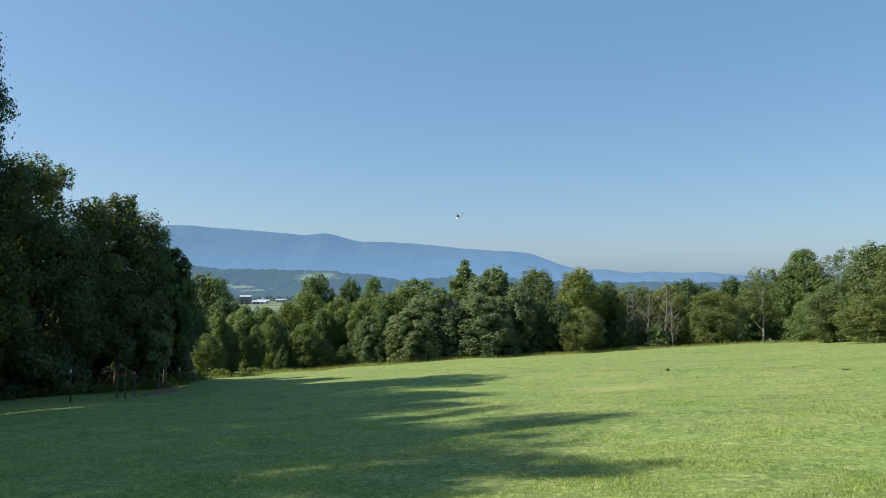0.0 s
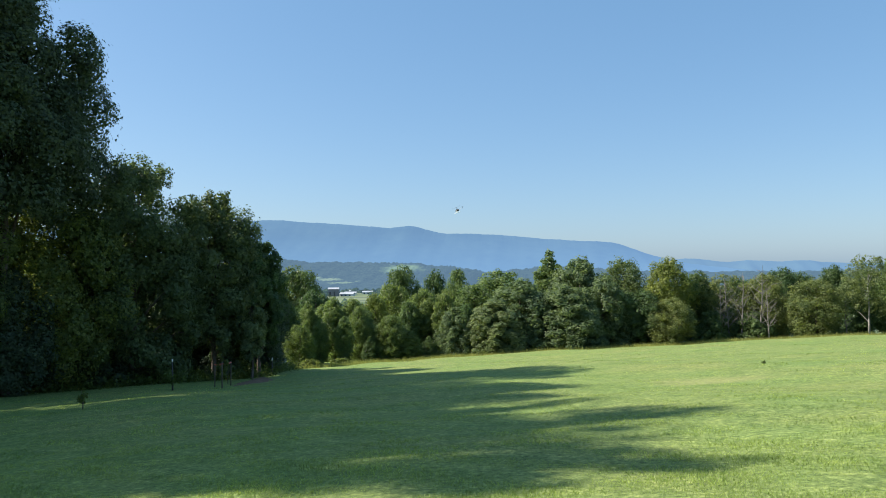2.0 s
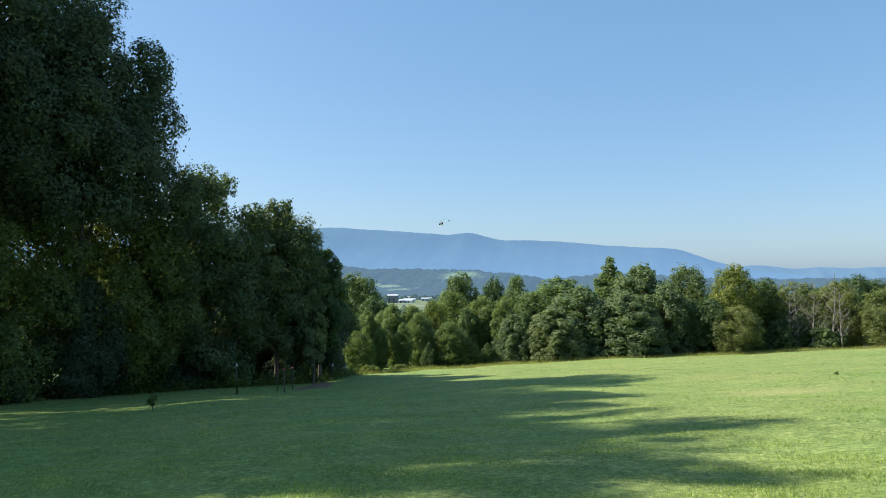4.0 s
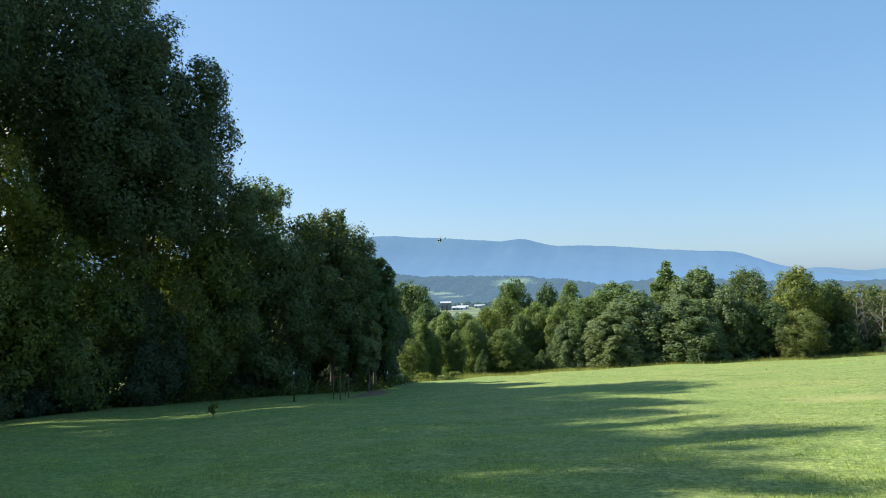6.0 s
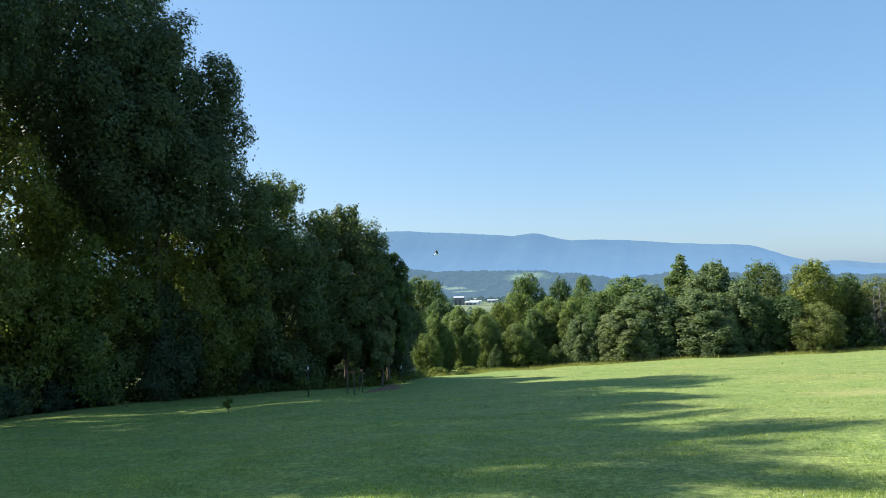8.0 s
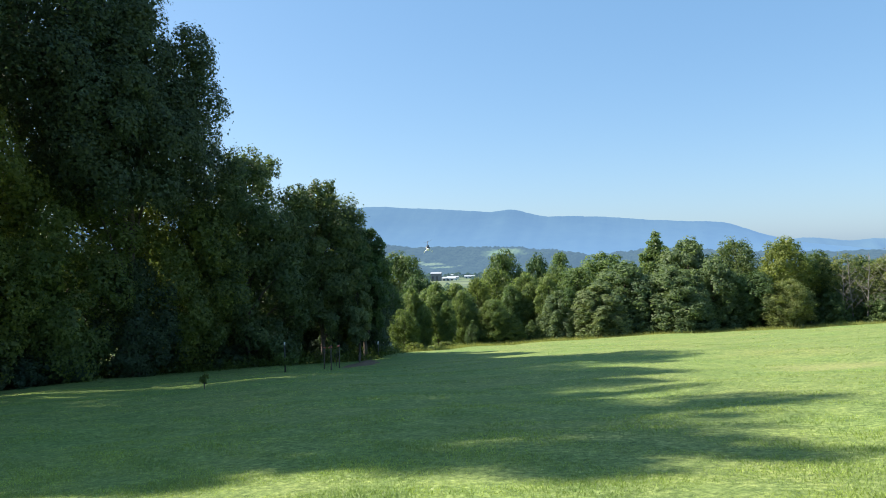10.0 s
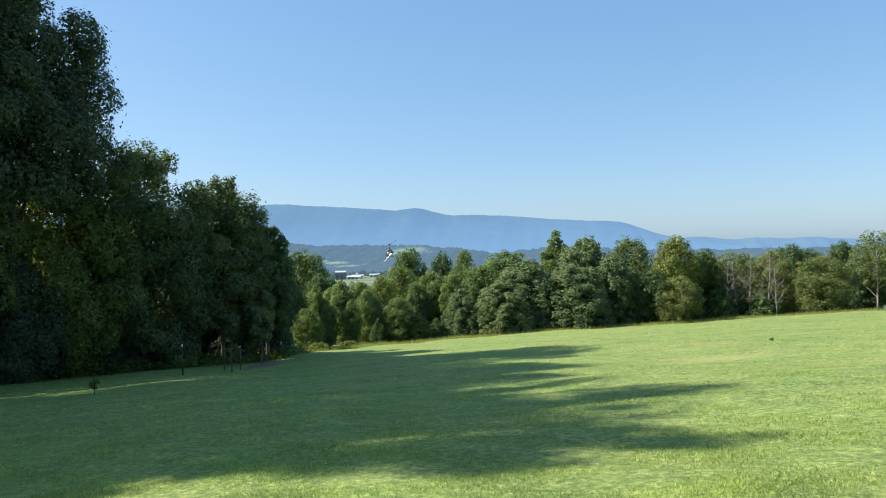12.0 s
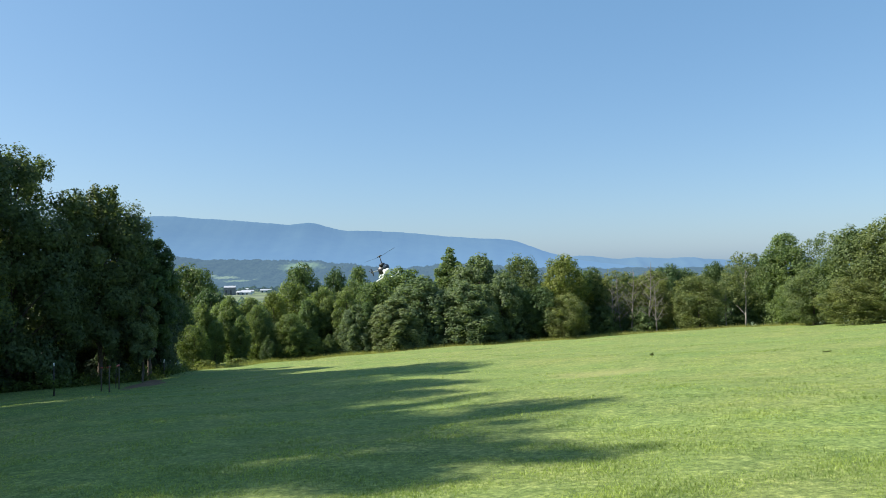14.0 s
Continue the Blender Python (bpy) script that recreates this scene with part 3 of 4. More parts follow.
# ---- the wood on the west side, near the camera ----
TALL_LABEL, EDGE_LABEL = "tall dark backlit tree at the wood's edge", "shaded broadleaf tree at the edge of the wood"
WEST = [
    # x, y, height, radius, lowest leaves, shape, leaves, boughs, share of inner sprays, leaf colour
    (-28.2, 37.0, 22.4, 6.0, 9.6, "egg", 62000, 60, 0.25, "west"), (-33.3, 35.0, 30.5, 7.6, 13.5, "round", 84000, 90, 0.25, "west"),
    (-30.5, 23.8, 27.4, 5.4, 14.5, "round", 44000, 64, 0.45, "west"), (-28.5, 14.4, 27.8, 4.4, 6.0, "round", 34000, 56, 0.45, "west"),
    # three rows of unseen trees left of the view, added to shade the lawn
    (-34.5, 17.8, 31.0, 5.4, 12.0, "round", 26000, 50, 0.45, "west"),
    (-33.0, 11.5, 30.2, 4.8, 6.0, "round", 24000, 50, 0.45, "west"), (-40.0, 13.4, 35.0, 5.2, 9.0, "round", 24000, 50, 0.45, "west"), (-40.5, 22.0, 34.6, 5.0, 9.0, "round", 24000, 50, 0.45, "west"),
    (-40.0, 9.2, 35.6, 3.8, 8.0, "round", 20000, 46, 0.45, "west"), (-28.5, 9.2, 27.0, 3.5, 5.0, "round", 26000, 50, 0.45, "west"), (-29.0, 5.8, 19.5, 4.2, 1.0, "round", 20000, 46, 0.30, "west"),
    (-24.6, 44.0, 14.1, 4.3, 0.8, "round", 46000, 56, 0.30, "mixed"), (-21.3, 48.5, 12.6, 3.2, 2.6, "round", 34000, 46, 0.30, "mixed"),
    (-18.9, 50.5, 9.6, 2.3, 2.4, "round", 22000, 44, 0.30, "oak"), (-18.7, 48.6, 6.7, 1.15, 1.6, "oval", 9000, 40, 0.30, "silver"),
    # sun on these inner trees is put into their lighter leaf colour
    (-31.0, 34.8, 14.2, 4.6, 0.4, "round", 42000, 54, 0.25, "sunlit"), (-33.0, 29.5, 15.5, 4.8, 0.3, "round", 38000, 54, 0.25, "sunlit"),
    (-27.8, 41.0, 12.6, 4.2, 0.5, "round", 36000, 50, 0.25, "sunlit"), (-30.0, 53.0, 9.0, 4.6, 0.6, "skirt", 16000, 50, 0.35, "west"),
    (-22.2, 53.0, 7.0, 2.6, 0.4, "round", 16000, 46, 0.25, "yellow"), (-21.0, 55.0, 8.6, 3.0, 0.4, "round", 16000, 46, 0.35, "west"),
    # also unseen: added to fill gaps in the lawn's shade
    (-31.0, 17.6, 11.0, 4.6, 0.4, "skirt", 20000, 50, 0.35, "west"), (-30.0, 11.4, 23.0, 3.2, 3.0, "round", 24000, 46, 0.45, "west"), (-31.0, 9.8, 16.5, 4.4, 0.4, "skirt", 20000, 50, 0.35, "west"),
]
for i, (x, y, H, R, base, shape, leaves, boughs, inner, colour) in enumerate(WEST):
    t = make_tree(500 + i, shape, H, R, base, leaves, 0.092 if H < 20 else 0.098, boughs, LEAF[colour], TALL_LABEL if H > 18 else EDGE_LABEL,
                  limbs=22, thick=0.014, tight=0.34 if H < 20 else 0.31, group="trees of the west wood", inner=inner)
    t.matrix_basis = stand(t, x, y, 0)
# deeper trees of the same wood
DEEP = [(-44, 46, 11, 5.5), (-52, 36, 13, 6.0), (-42, 58, 11, 5.0), (-36, 68, 11, 4.5), (-30, 78, 11, 4.0), (-44, 22, 12, 5.5)]
# three take the yellow leaf, whose colour stands in for sun from behind
for i, (x, y, H, R) in enumerate(DEEP):
    plant("sunny" if i in (0, 1, 5) else "deep", x, y, H, R, i % 2, "trees of the west wood")
# lower trees that hang down over the edge of the lawn
for i, (x, y, H, R) in enumerate([(-28.6, 37.4, 7.0, 3.2), (-32.6, 33.4, 8.0, 3.4), (-36.0, 28.5, 7.0, 3.2), (-23.5, 53.0, 5.5, 3.0), (-26.5, 50.0, 5.5, 3.0), (-22.5, 58.0, 5.0, 2.6), (-30.0, 46.0, 6.0, 3.0), (-26.0, 60.0, 6.0, 3.4)]):
    plant("skirted", x, y, H, R, 0, "trees of the west wood")
# undergrowth along the foot of the wood
rng = np.random.RandomState(8)
EDGE = [(-35.5, 27.5), (-34.0, 30.5), (-33.2, 34.0), (-32.0, 37.0), (-29.5, 39.5), (-27.0, 41.2), (-24.5, 42.8), (-22.5, 45.0), (-20.8, 49.5), (-20.6, 54.5), (-22.5, 60.0), (-37.0, 24.0), (-27.2, 24.0), (-28.6, 26.6), (-30.4, 28.6), (-29.6, 31.4), (-28.8, 34.2), (-32.5, 26.8)]
for i, (x, y) in enumerate(EDGE):
    plant("brush", x - 0.6 + rng.uniform(-0.4, 0.4), y + rng.uniform(-0.4, 0.4), rng.uniform(1.0, 2.4), rng.uniform(1.4, 2.1), i % 2, "undergrowth of the west wood")


# sunlit bushes where the wood meets the open field, and dark tufts in the mown grass
for x, y, tall, wide in ((-19.2, 64.0, 0.8, 1.1), (-18.2, 71.0, 0.7, 1.2)):
    plant("bush", x, y, tall, wide, 0, "bushes at the field corner")
for i, (x, y, tall, wide) in enumerate(((-16.5, 84.0, 3.3, 1.3), (-14.7, 85.0, 2.7, 1.1), (-17.8, 82.5, 2.9, 1.2), (-13.1, 86.0, 2.2, 1.0), (-11.6, 86.5, 2.5, 1.2))):
    plant("juniper", x, y, tall, wide, i % 2, "evergreens at the field edge")
for x, y, tall, wide in ((9.7, 32.0, 0.11, 0.09), (13.4, 24.6, 0.06, 0.16), (16.8, 24.9, 0.05, 0.18)):
    plant("tuft", x, y, tall, wide, 0, "tufts in the lawn")


# ---- grass that stands up: blades of the mown lawn, and the uncut strip along the brow ----
def blades(name, P, tall, wide, material, label, seed, lean=0.7):
    rng = np.random.RandomState(seed)
    n = len(P)
    an = rng.uniform(0, 6.283, n)
    side = np.stack([np.cos(an), np.sin(an), 0 * an], -1) * (wide * rng.uniform(0.6, 1.4, n))[:, None] / 2
    tip = np.stack([rng.normal(size=n) * lean * tall, rng.normal(size=n) * lean * tall, tall * rng.uniform(0.6, 1.3, n)], -1)
    V = np.stack([P - side, P + side, P + tip], 1).reshape(-1, 3)
    return tagged(link_mesh(name, V, np.arange(len(V)).reshape(-1, 3), material), label, "grass", kind="stuff")


def on_land(x, y):
    return np.stack([x, y, ground(x, y) - 0.015], -1)


rng = np.random.RandomState(21)
n = 330000
inv = rng.uniform(1 / 78, 1 / 5.6, n)
gy = 1 / inv
gx = rng.uniform(-1.25, 0.80, n) * gy
keep = (gx > -28 - 0.1 * gy) & (gx > -20 - 0.3 * (46 - gy)) & (gx < 38) & (gy < 76)
gx, gy = gx[keep], gy[keep]
clump = 0.75 + 0.35 * np.sin(gx * 1.9 + 2 * np.sin(gy * 1.3)) * np.sin(gy * 2.3 + gx * 0.7)
blades("grass_blades", on_land(gx, gy), 0.040 * clump * (1 + gy / 90), 0.008 + gy * 0.0009, BLADE, "short mown lawn grass, bright green blades", 22, 0.75)
n = 64000
gx = rng.uniform(-24, 48, n)
brow = np.interp(gx, [-24, -19, -12, 0, 15, 26, 38, 41, 43], [56, 62, 82, 85, 87, 90, 88, 74, 60])
gy = brow + rng.normal(size=n) * 1.3 + rng.uniform(-0.5, 2.5, n)
blades("tall_grass", on_land(gx, gy), rng.uniform(0.10, 0.55, n) * rng.uniform(0.4, 1, n), np.full(n, 0.035), TALL, "uncut straw-tipped grass along the field brow", 23, 0.22)


def leaf_scatter(name, P, size, material, label, seed):
    rng = np.random.RandomState(seed)
    n = len(P)
    nrm = rng.normal(size=(n, 3)) + np.array([0, 0, 0.8])
    nrm /= np.linalg.norm(nrm, axis=1)[:, None]
    t1 = np.cross(nrm, rng.normal(size=(n, 3)))
    t1 /= np.linalg.norm(t1, axis=1)[:, None]
    t2 = np.cross(nrm, t1)
    L = (size * rng.uniform(0.5, 1.4, n))[:, None]
    V = np.stack([P - t1 * L, P + t2 * L * 0.5, P + t1 * L, P - t2 * L * 0.5], 1).reshape(-1, 3)
    return tagged(link_mesh(name, V, np.arange(len(V)).reshape(-1, 4), material), label, "weeds", kind="stuff")


n = 16000
s_ = rng.uniform(0, 1, n)
wx = np.interp(s_, [0, 0.3, 0.6, 0.8, 1], [-34.5, -31.5, -24, -19.2, -20.5]) + rng.normal(size=n) * 0.7
wy = np.interp(s_, [0, 0.3, 0.6, 0.8, 1], [26.5, 36.5, 42, 50, 62]) + rng.normal(size=n) * 0.7
wp = on_land(wx, wy)
wp[:, 2] += 0.02 + np.abs(rng.normal(size=n)) * 0.38
leaf_scatter("weeds", wp, 0.09, LEAF["weed"], "rank green weeds at the foot of the wood", 24)


# ---- saplings, stakes and the fence by the wood ----
STAKE = plain("weathered_stake", (0.11, 0.085, 0.065), 0.85, 0, 0.3, 14)
DARK_STEEL = plain("dark_steel", (0.06, 0.055, 0.05), 0.6, 0.5, 0.3, 14)
WHITE_PAINT = plain("white_paint", (0.75, 0.75, 0.72), 0.55, 0, 0.08, 10)
RED_TAPE = plain("red_rail", (0.62, 0.13, 0.09), 0.7, 0, 0.25, 8)
SOIL = plain("mulch", (0.17, 0.098, 0.055), 0.95, 0, 0.4, 5)


def rod(bm, a, b, r0, r1, sides=8):
    a, b = Vector(a), Vector(b)
    w = (b - a)
    m = Matrix.Translation((a + b) / 2) @ w.to_track_quat("Z", "Y").to_matrix().to_4x4()
    bmesh.ops.create_cone(bm, cap_ends=True, segments=sides, radius1=r0, radius2=r1, depth=w.length, matrix=m)


def fence_post(x, y, tall, cap=False):
    thing = tagged(new("fence_post"), "thin dark steel post with a white tip" if cap else "thin weathered post standing by the wood", "post", "posts by the wood")
    bm = bmesh.new()
    rod(bm, (0, 0, -0.3), (0, 0, tall), 0.034, 0.03)
    part("shaft", bm, DARK_STEEL if cap else STAKE, thing)
    bm = bmesh.new()
    rod(bm, (0, 0, tall - (0.12 if cap else 0.03)), (0.0, 0.0, tall + 0.03), 0.040, 0.035)
    part("post_cap", bm, WHITE_PAINT if cap else STAKE, thing, "white painted cap" if cap else "")
    thing.matrix_basis = stand(thing, x, y, 0)
    return thing


for x, y, tall, cap in ((-17.6, 35.1, 1.55, True), (-15.45, 36.1, 1.34, False), (-16.6, 40.0, 1.36, False), (-16.4, 37.4, 1.30, False),
                        (-17.9, 46.6, 0.7, False), (-19.2, 50.0, 1.2, False), (-19.4, 54.0, 1.2, True), (-18.3, 51.5, 1.2, True), (-18.8, 53.0, 1.2, True), (-19.3, 55.6, 1.2, True), (-18.9, 50.8, 1.1, False), (-19.9, 57.5, 1.2, False)):
    fence_post(x, y, tall, cap)


def red_rail():
    thing = tagged(new("fence_rail"), "faded red rail sagging between thin posts", "rail")
    a, b = Vector((-16.4, 37.4, float(ground(-16.4, 37.4)) + 1.18)), Vector((-16.6, 40.0, float(ground(-16.6, 40.0)) + 1.30))
    c = Vector((-15.45, 36.1, float(ground(-15.45, 36.1)) + 1.24))
    pts = []
    for p, q in ((a, c), (c, b)):
        for i in range(6):
            f = i / 5
            pts.append((p.lerp(q, f) - Vector((0, 0, 0.16 * f * (1 - f))), 0.042))
    V, F = tubes([pts], 6)
    under(link_mesh("rail", V, F, RED_TAPE, True), thing)


red_rail()


def sapling(x, y, tall, wide, leaves, label, seed, size=0.06):
    thing = tagged(new("sapling"), label, "sapling", "young trees on the lawn")
    rng = np.random.RandomState(seed)
    V, F, C = crown_mesh(rng, tall, wide, tall * 0.35, leaves, size, 12)
    paths = [[((0, 0, -0.1), 0.022), ((0.03, 0.01, tall * 0.4), 0.016), ((-0.04, 0.02, tall * 0.8), 0.01), ((-0.02, 0, tall), 0.005)]]
    for c in C[:6]:
        paths.append([((0.01, 0.01, max(0.2, c[2] - 0.25)), 0.008), (tuple(c), 0.004)])
    tv, tf = tubes(paths, 6)
    under(link_mesh("stem", tv, tf, BARK, True), thing)
    under(link_mesh("crown", V, F, LEAF["weed"]), thing)
    thing.matrix_basis = stand(thing, x, y, seed)
    return thing


sapling(-15.35, 24.1, 0.68, 0.18, 150, "small bent sapling alone on the mown lawn", 1)
sapling(-17.65, 35.3, 1.15, 0.55, 420, "young leafy sapling tied to a post", 2)
sapling(-15.5, 36.3, 1.9, 0.30, 260, "slender sapling staked beside a post", 3)
sapling(-17.6, 42.0, 1.2, 0.45, 300, "young sapling in the fenced planting", 4)


def mulch_bed():
    rng = np.random.RandomState(31)
    V, F = [], []
    n, rings = 40, 7
    for j in range(rings):
        for k in range(n):
            an = 2 * math.pi * k / n
            r = (j + 0.02) / (rings - 1) * (1 + 0.16 * math.sin(3 * an + 1) + 0.08 * math.sin(7 * an))
            x, y = -16.9 + 0.9 * r * math.cos(an) - 0.9 * r * math.sin(an), 44.5 + 5.0 * r * math.sin(an)
            V.append((x, y, float(ground(x, y)) + (0.10 * (1 - j / (rings - 1)) - 0.03 * (j == rings - 1)) + 0.02 * rng.uniform()))
    for j in range(rings - 1):
        for k in range(n):
            F.append((j * n + k, (j + 1) * n + k, (j + 1) * n + (k + 1) % n, j * n + (k + 1) % n))
    return tagged(link_mesh("mulch_bed", V, F, SOIL, True), "low bed of brown mulch round the saplings", "mulch", kind="structure")


mulch_bed()


# ---- the valley: woods and farm buildings ----
def valley_woods():
    rng = np.random.RandomState(41)
    bm = bmesh.new()
    bmesh.ops.create_icosphere(bm, subdivisions=1, radius=1)
    base = np.array([v.co[:] for v in bm.verts])
    tri = np.array([[v.index for v in f.verts] for f in bm.faces])
    bm.free()
    V, F = [], []
    count = 0
    while count < 2400:
        y = rng.uniform(330, 2050)
        u = rng.uniform(-0.62, 0.55)
        x = u * y
        dense = math.sin(x * 0.011 + 1.0) + math.sin(y * 0.009 + x * 0.004) + 0.8 * math.sin(y * 0.021 - x * 0.017)
        if dense < rng.uniform(-0.6, 1.4) or (1150 < y < 1750 and -0.275 < u < -0.215):
            continue
        r = rng.uniform(3.5, 8.0)
        p = base * (1 + 0.22 * rng.normal(size=(len(base), 1))) * np.array([r, r, r * 0.95])
        V.append(p + np.array([x, y, float(ground(x, y)) + r * 0.55]))
        F.append(tri + count * len(base))
        count += 1
    return tagged(link_mesh("valley_woods", np.concatenate(V), np.concatenate(F), WOODS_HAZE_GLOW), "scattered dark hedgerow trees across the valley", "woods", kind="stuff")


valley_woods()
# grey boards made paler and bluer to stand for distance haze
BARN_GREY = plain("barn_grey_boards", (0.17, 0.18, 0.20), 0.85, 0, 0.2, 0.3)
BARN_WHITE = plain("barn_white_boards", (0.62, 0.63, 0.63), 0.7, 0, 0.1, 0.3)
ROOF_PALE = plain("pale_metal_roof", (0.42, 0.44, 0.47), 0.55, 0, 0.12, 0.3)
DOOR_DARK = plain("dark_barn_opening", (0.07, 0.075, 0.085), 0.9, 0, 0.2, 0.3)


def farm_building(x, y, long, wide, tall, rise, wall_mat, label, turn=0.0):
    thing = tagged(new("farm_building"), label, "barn", "farm in the valley")
    bm = bmesh.new()
    bmesh.ops.create_cube(bm, size=1, matrix=Matrix.Translation((0, 0, tall / 2 - 0.5)) @ Matrix.Diagonal((long, wide, tall + 1, 1)))
    part("wall", bm, wall_mat, thing, smooth=False)
    bm = bmesh.new()
    e = 0.8
    a = [bm.verts.new((sx * (long / 2 + e), sy, z)) for sx in (-1, 1) for sy, z in ((-wide / 2 - e, tall - 0.3), (0, tall + rise), (wide / 2 + e, tall - 0.3), (0, tall + rise - 0.5))]
    for q in ((0, 1, 5, 4), (1, 2, 6, 5), (2, 3, 7, 6), (3, 0, 4, 7), (0, 3, 2, 1), (4, 5, 6, 7)):
        bm.faces.new([a[k] for k in q])
    bmesh.ops.recalc_face_normals(bm, faces=bm.faces)
    part("roof", bm, ROOF_PALE, thing, "pale sheet-metal roof", smooth=False)
    for k in range(max(1, int(long / 9))):
        bm = bmesh.new()
        bmesh.ops.create_cube(bm, size=1, matrix=Matrix.Translation((-long / 2 + 4.5 + k * 9, -wide / 2 - 0.1, tall * 0.33)) @ Matrix.Diagonal((3.6, 0.3, tall * 0.6, 1)))
        part("door", bm, DOOR_DARK, thing, "dark barn doorway", smooth=False)
    thing.matrix_basis = stand(thing, x, y, radians(turn))
    return thing


farm_building(-412, 1545, 22, 14, 16, 3, BARN_GREY, "tall grey barn in the valley", 8)
farm_building(-386, 1560, 30, 13, 5, 3, BARN_WHITE, "long white farm shed with a pale roof", -4)
farm_building(-398, 1640, 26, 12, 5, 2.5, BARN_WHITE, "white farm shed behind the yard", 6)
farm_building(-372, 1700, 24, 11, 5, 2.5, BARN_WHITE, "small white farm building by the lane", 12)
farm_building(-345, 1790, 20, 10, 5, 2.5, BARN_WHITE, "small white house beyond the farm", -10)
farm_building(-318, 1760, 28, 11, 5, 2.5, BARN_WHITE, "pale farm shed among valley trees", 4)
farm_building(-440, 1800, 22, 11, 5, 2.5, BARN_WHITE, "distant white shed on the valley floor", 0)


# ---- the helicopter: a small one-seat machine, nose along +y ----
GLOSS_WHITE = plain("gloss_white", (0.80, 0.81, 0.82), 0.5, 0, 0.04, 3)
CANOPY = plain("tinted_canopy", (0.02, 0.03, 0.045), 0.08, 0, 0.1, 3)
ALLOY = plain("alloy_tube", (0.55, 0.56, 0.58), 0.35, 0.8, 0.1, 6)
BLACK = plain("black_composite", (0.025, 0.026, 0.03), 0.4, 0, 0.2, 6)


def ellipsoid(bm, centre, size, seg=20, rings=12):
    return bmesh.ops.create_uvsphere(bm, u_segments=seg, v_segments=rings, radius=1, matrix=Matrix.Translation(centre) @ Matrix.Diagonal((*size, 1)))["verts"]


def build_helicopter():
    """Built about the middle of its height; skids at z = -1.1."""
    heli = tagged(new("helicopter"), "small white one-seat helicopter with dark canopy in flight", "helicopter")
    bm = bmesh.new()
    for v in ellipsoid(bm, (0, 0.40, -0.50), (0.31, 0.72, 0.28)):
        if v.co.y < 0.2:
            f = (0.2 - v.co.y) / 1.0
            v.co.x *= 1 - 0.55 * min(1, f)
            v.co.z += 0.16 * f
    part("fuselage", bm, GLOSS_WHITE, heli, "white rounded cabin shell")
    bm = bmesh.new()
    for v in ellipsoid(bm, (0, 0.56, -0.24), (0.28, 0.50, 0.36)):
        v.co.z = max(v.co.z, -0.50)
    part("canopy", bm, CANOPY, heli, "dark tinted bubble canopy")
    bm = bmesh.new()
    bmesh.ops.create_cube(bm, size=1, matrix=Matrix.Translation((0, -0.45, -0.26)) @ Matrix.Diagonal((0.80, 0.60, 0.72, 1)))
    bmesh.ops.bevel(bm, geom=bm.edges[:], offset=0.09, segments=2, affect="EDGES")
    part("engine", bm, BLACK, heli, "black engine block behind the cabin")
    bm = bmesh.new()
    ellipsoid(bm, (0.0, -0.25, 0.22), (0.30, 0.42, 0.17), 16, 8)
    part("fuel_tank", bm, BLACK, heli, "black fuel tank under the mast")
    bm = bmesh.new()
    rod(bm, (0, -0.15, 0.1), (0, -0.15, 1.02), 0.055, 0.04, 10)
    part("mast", bm, BLACK, heli, "dark rotor mast")
    bm = bmesh.new()
    rod(bm, (0, -0.55, -0.15), (0, -3.35, 0.12), 0.055, 0.030, 12)
    part("tail_boom", bm, ALLOY, heli, "thin grey tapered tail boom")
    for nm, pts in (("tail_fin", ((0, -3.1, 0.1), (0, -3.4, 0.1), (0, -3.55, 0.50), (0, -3.35, 0.50))), ("lower_fin", ((0, -3.1, 0.08), (0, -3.35, 0.1), (0, -3.45, -0.26), (0, -3.30, -0.26)))):
        bm = bmesh.new()
        a = [bm.verts.new((0.02, y, z)) for _, y, z in pts]
        b = [bm.verts.new((-0.02, y, z)) for _, y, z in pts]
        bm.faces.new(a)
        bm.faces.new(b[::-1])
        for k in range(4):
            bm.faces.new((a[k], b[k], b[(k + 1) % 4], a[(k + 1) % 4]))
        bmesh.ops.recalc_face_normals(bm, faces=bm.faces)
        part(nm, bm, BLACK, heli, smooth=False)
    for sx in (-1, 1):
        V, F = tubes([[((sx * 0.78, -0.95, -1.06), 0.045), ((sx * 0.78, -0.6, -1.08), 0.05), ((sx * 0.78, 0.9, -1.08), 0.05), ((sx * 0.78, 1.2, -1.03), 0.05), ((sx * 0.78, 1.42, -0.88), 0.035)]], 8)
        under(link_mesh("skid", V, F, GLOSS_WHITE, True), heli)
        for y in (-0.35, 0.65):
            V, F = tubes([[((sx * 0.22, y, -0.62), 0.032), ((sx * 0.55, y, -0.78), 0.032), ((sx * 0.78, y, -1.07), 0.032)]], 8)
            under(link_mesh("strut", V, F, GLOSS_WHITE, True), heli)
    bm = bmesh.new()
    ellipsoid(bm, (0, 0, 0), (0.13, 0.13, 0.08), 12, 8)
    rod(bm, (-0.3, 0, 0.0), (0.3, 0, 0.0), 0.05, 0.05)
    rotor = part("rotor", bm, BLACK, heli, "black rotor hub")
    rotor.location = (0, -0.15, 1.04)
    for sx in (-1, 1):
        bm = bmesh.new()
        bmesh.ops.create_cube(bm, size=1, matrix=Matrix.Translation((sx * 1.30, 0, 0.03)) @ Matrix.Rotation(radians(sx * -4), 4, "Y") @ Matrix.Rotation(radians(6), 4, "X") @ Matrix.Diagonal((2.1, 0.06, 0.018, 1)))
        part("blade", bm, BLACK, rotor, "long dark rotor blade", smooth=False)
    bm = bmesh.new()
    rod(bm, (-0.06, 0, 0), (0.06, 0, 0), 0.05, 0.05)
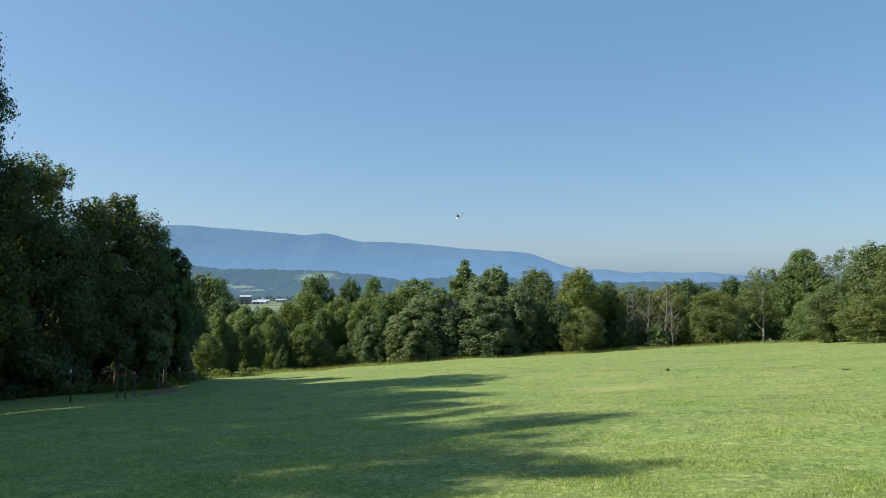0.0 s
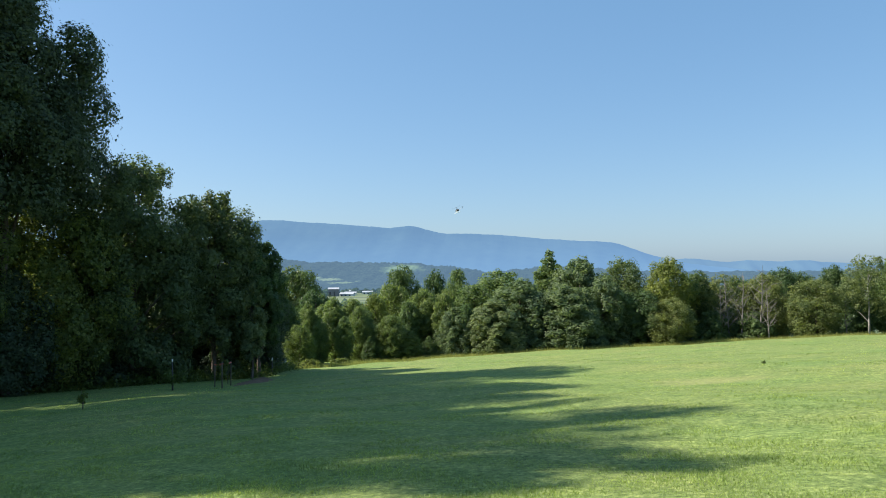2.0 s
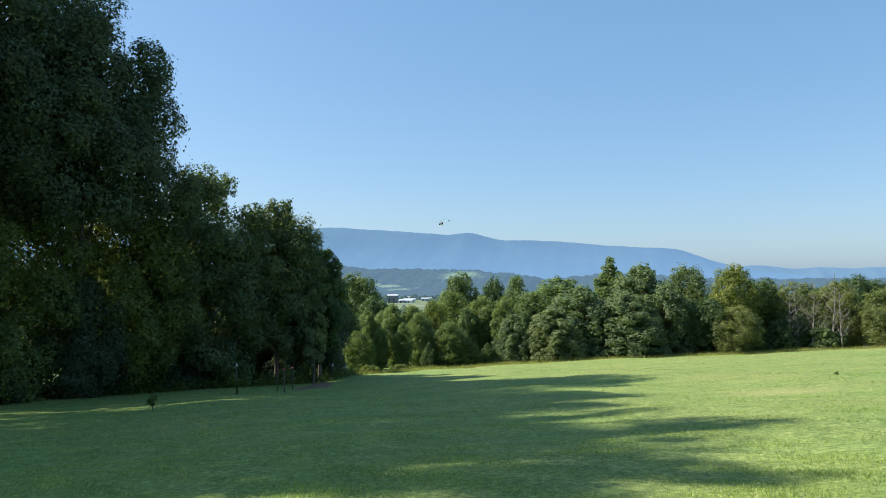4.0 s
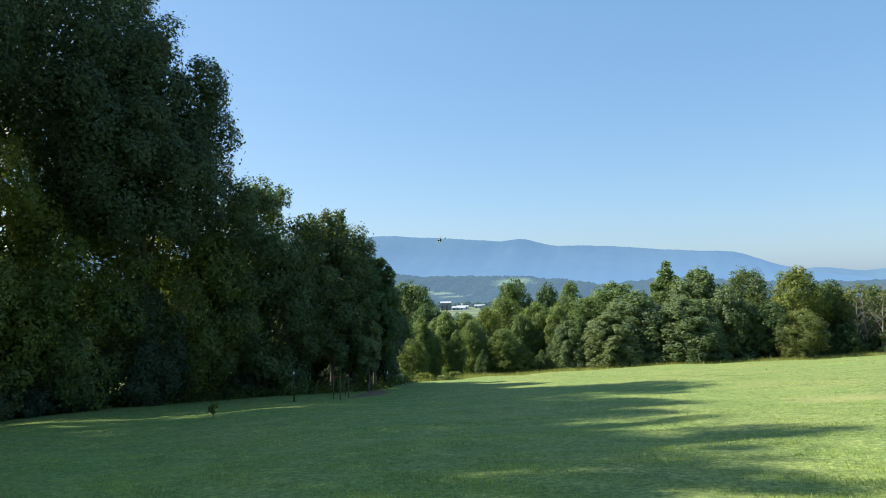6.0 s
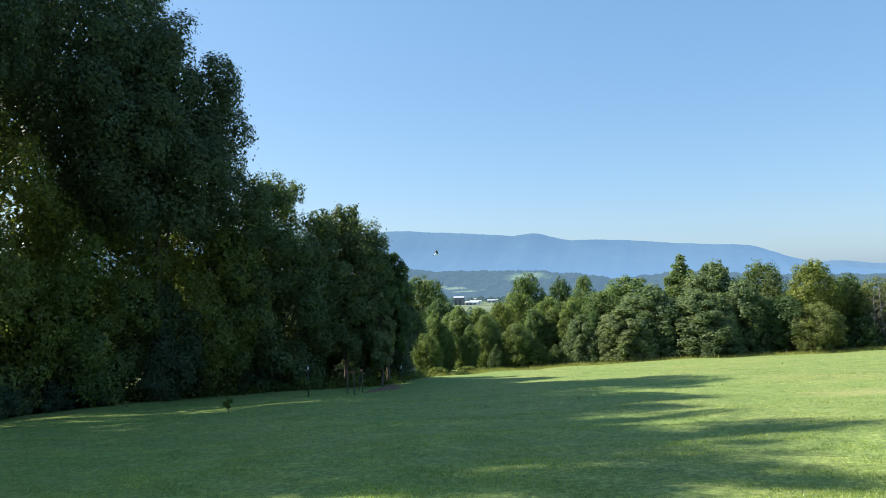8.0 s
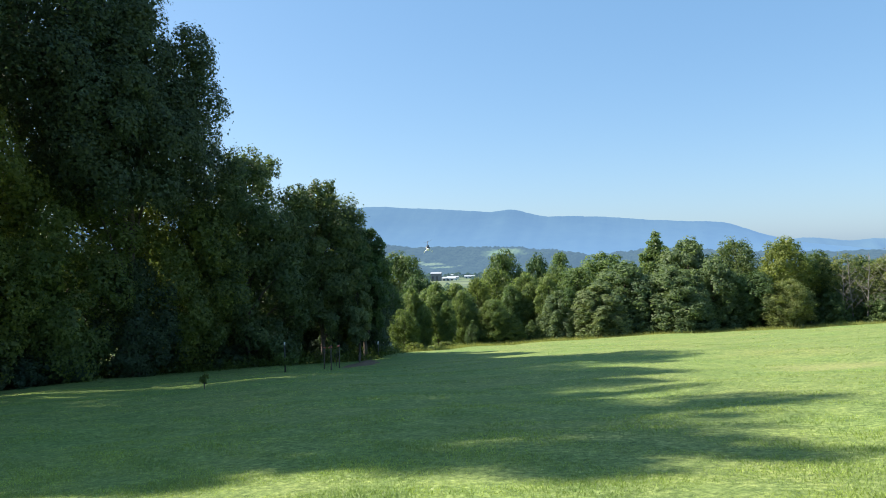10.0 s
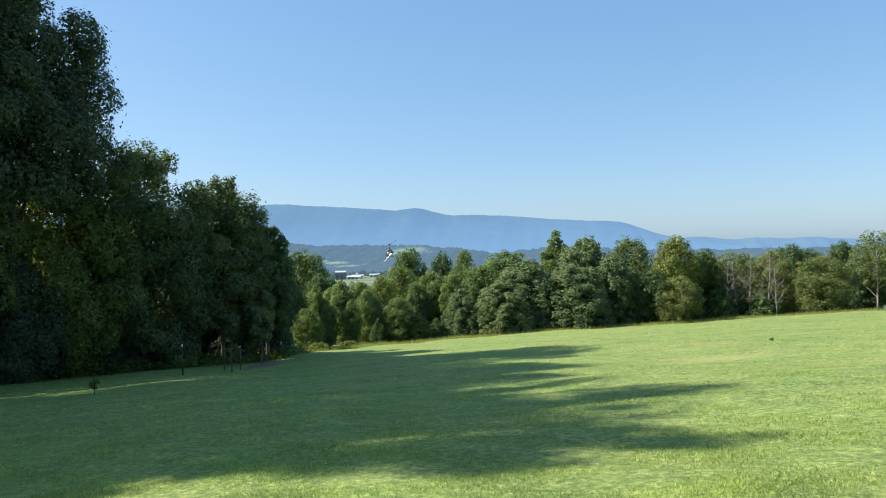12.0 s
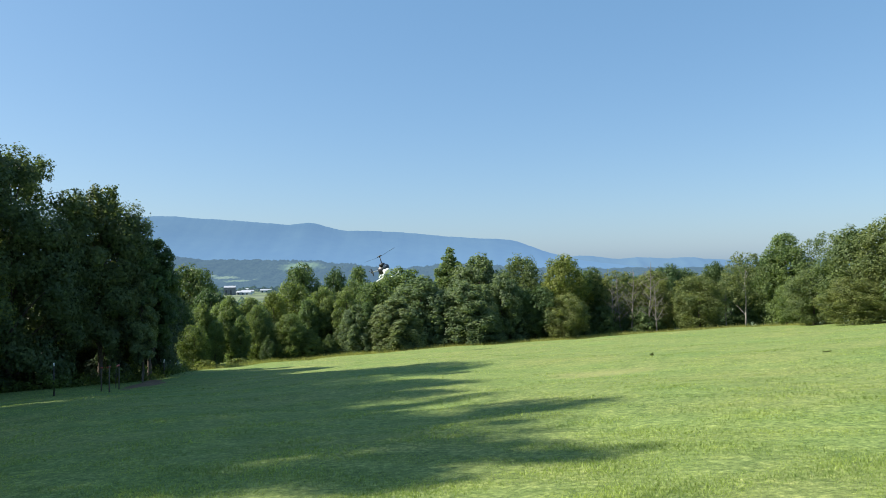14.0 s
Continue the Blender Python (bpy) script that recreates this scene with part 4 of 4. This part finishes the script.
    tail = part("tail_rotor", bm, BLACK, heli, "small black tail rotor hub")
    tail.location = (0.12, -3.3, 0.14)
    for sz in (-1, 1):
        bm = bmesh.new()
        bmesh.ops.create_cube(bm, size=1, matrix=Matrix.Translation((0.03, 0, sz * 0.27)) @ Matrix.Diagonal((0.015, 0.08, 0.48, 1)))
        part("blade", bm, BLACK, tail, smooth=False)
    return heli, rotor, tail


helicopter, rotor, tail_rotor = build_helicopter()


def motions():
    """The flight: across to the left far off, a turn, then in low towards the field; both rotors spin."""
    # seconds, bearing, rise (both per metre ahead), metres ahead, nose up, bank, heading
    flight = [
        (0.0, 0.020, 0.087, 280, -8, -10, 36), (0.5, -0.010, 0.085, 286, -8, -12, 38), (1.0, -0.038, 0.086, 291, -10, -14, 42), (1.5, -0.066, 0.085, 294, -12, -16, 46),
        (2.0, -0.094, 0.084, 295, -14, -18, 52), (2.5, -0.121, 0.083, 295, -16, -22, 60), (3.0, -0.146, 0.081, 293, -18, -26, 70), (3.5, -0.172, 0.079, 290, -18, -30, 84),
        (6.0, -0.274, 0.066, 252, -12, -26, 160), (6.5, -0.283, 0.061, 241, -8, -18, 172), (7.0, -0.288, 0.057, 229, -6, -12, 180), (7.5, -0.294, 0.050, 216, -4, -8, 186),
    ]
    approach = [
        (10.0, -0.278, 0.015, 142, 6, 2, 196), (10.5, -0.262, 0.009, 130, 6, 1, 194), (11.0, -0.243, 0.005, 118, 6, 1, 194), (11.5, -0.220, 0.005, 107, 9, 5, 200),
        (12.0, -0.196, 0.004, 97, 10, 6, 201), (12.5, -0.167, 0.002, 89, 13, 8, 202), (13.0, -0.136, 0.002, 82, 14, 10, 203), (13.5, -0.099, 0.001, 75, 12, 11, 204),
        (14.0, -0.060, 0.003, 69, 12, 15, 205),
    ]
    walk(helicopter, [(t, pose(u * d, d, EYE + w * d, nose, bank, head)) for t, u, w, d, nose, bank, head in flight + approach])
    walk(rotor, [(k / FPS, pose(0, -0.15, 1.04, 0, 0, 78.0 * k + 110)) for k in range(14 * FPS + 1)])
    walk(tail_rotor, [(k / FPS, pose(0.12, -3.3, 0.14, 70.0 * k, 0, 0)) for k in range(14 * FPS + 1)])


motions()
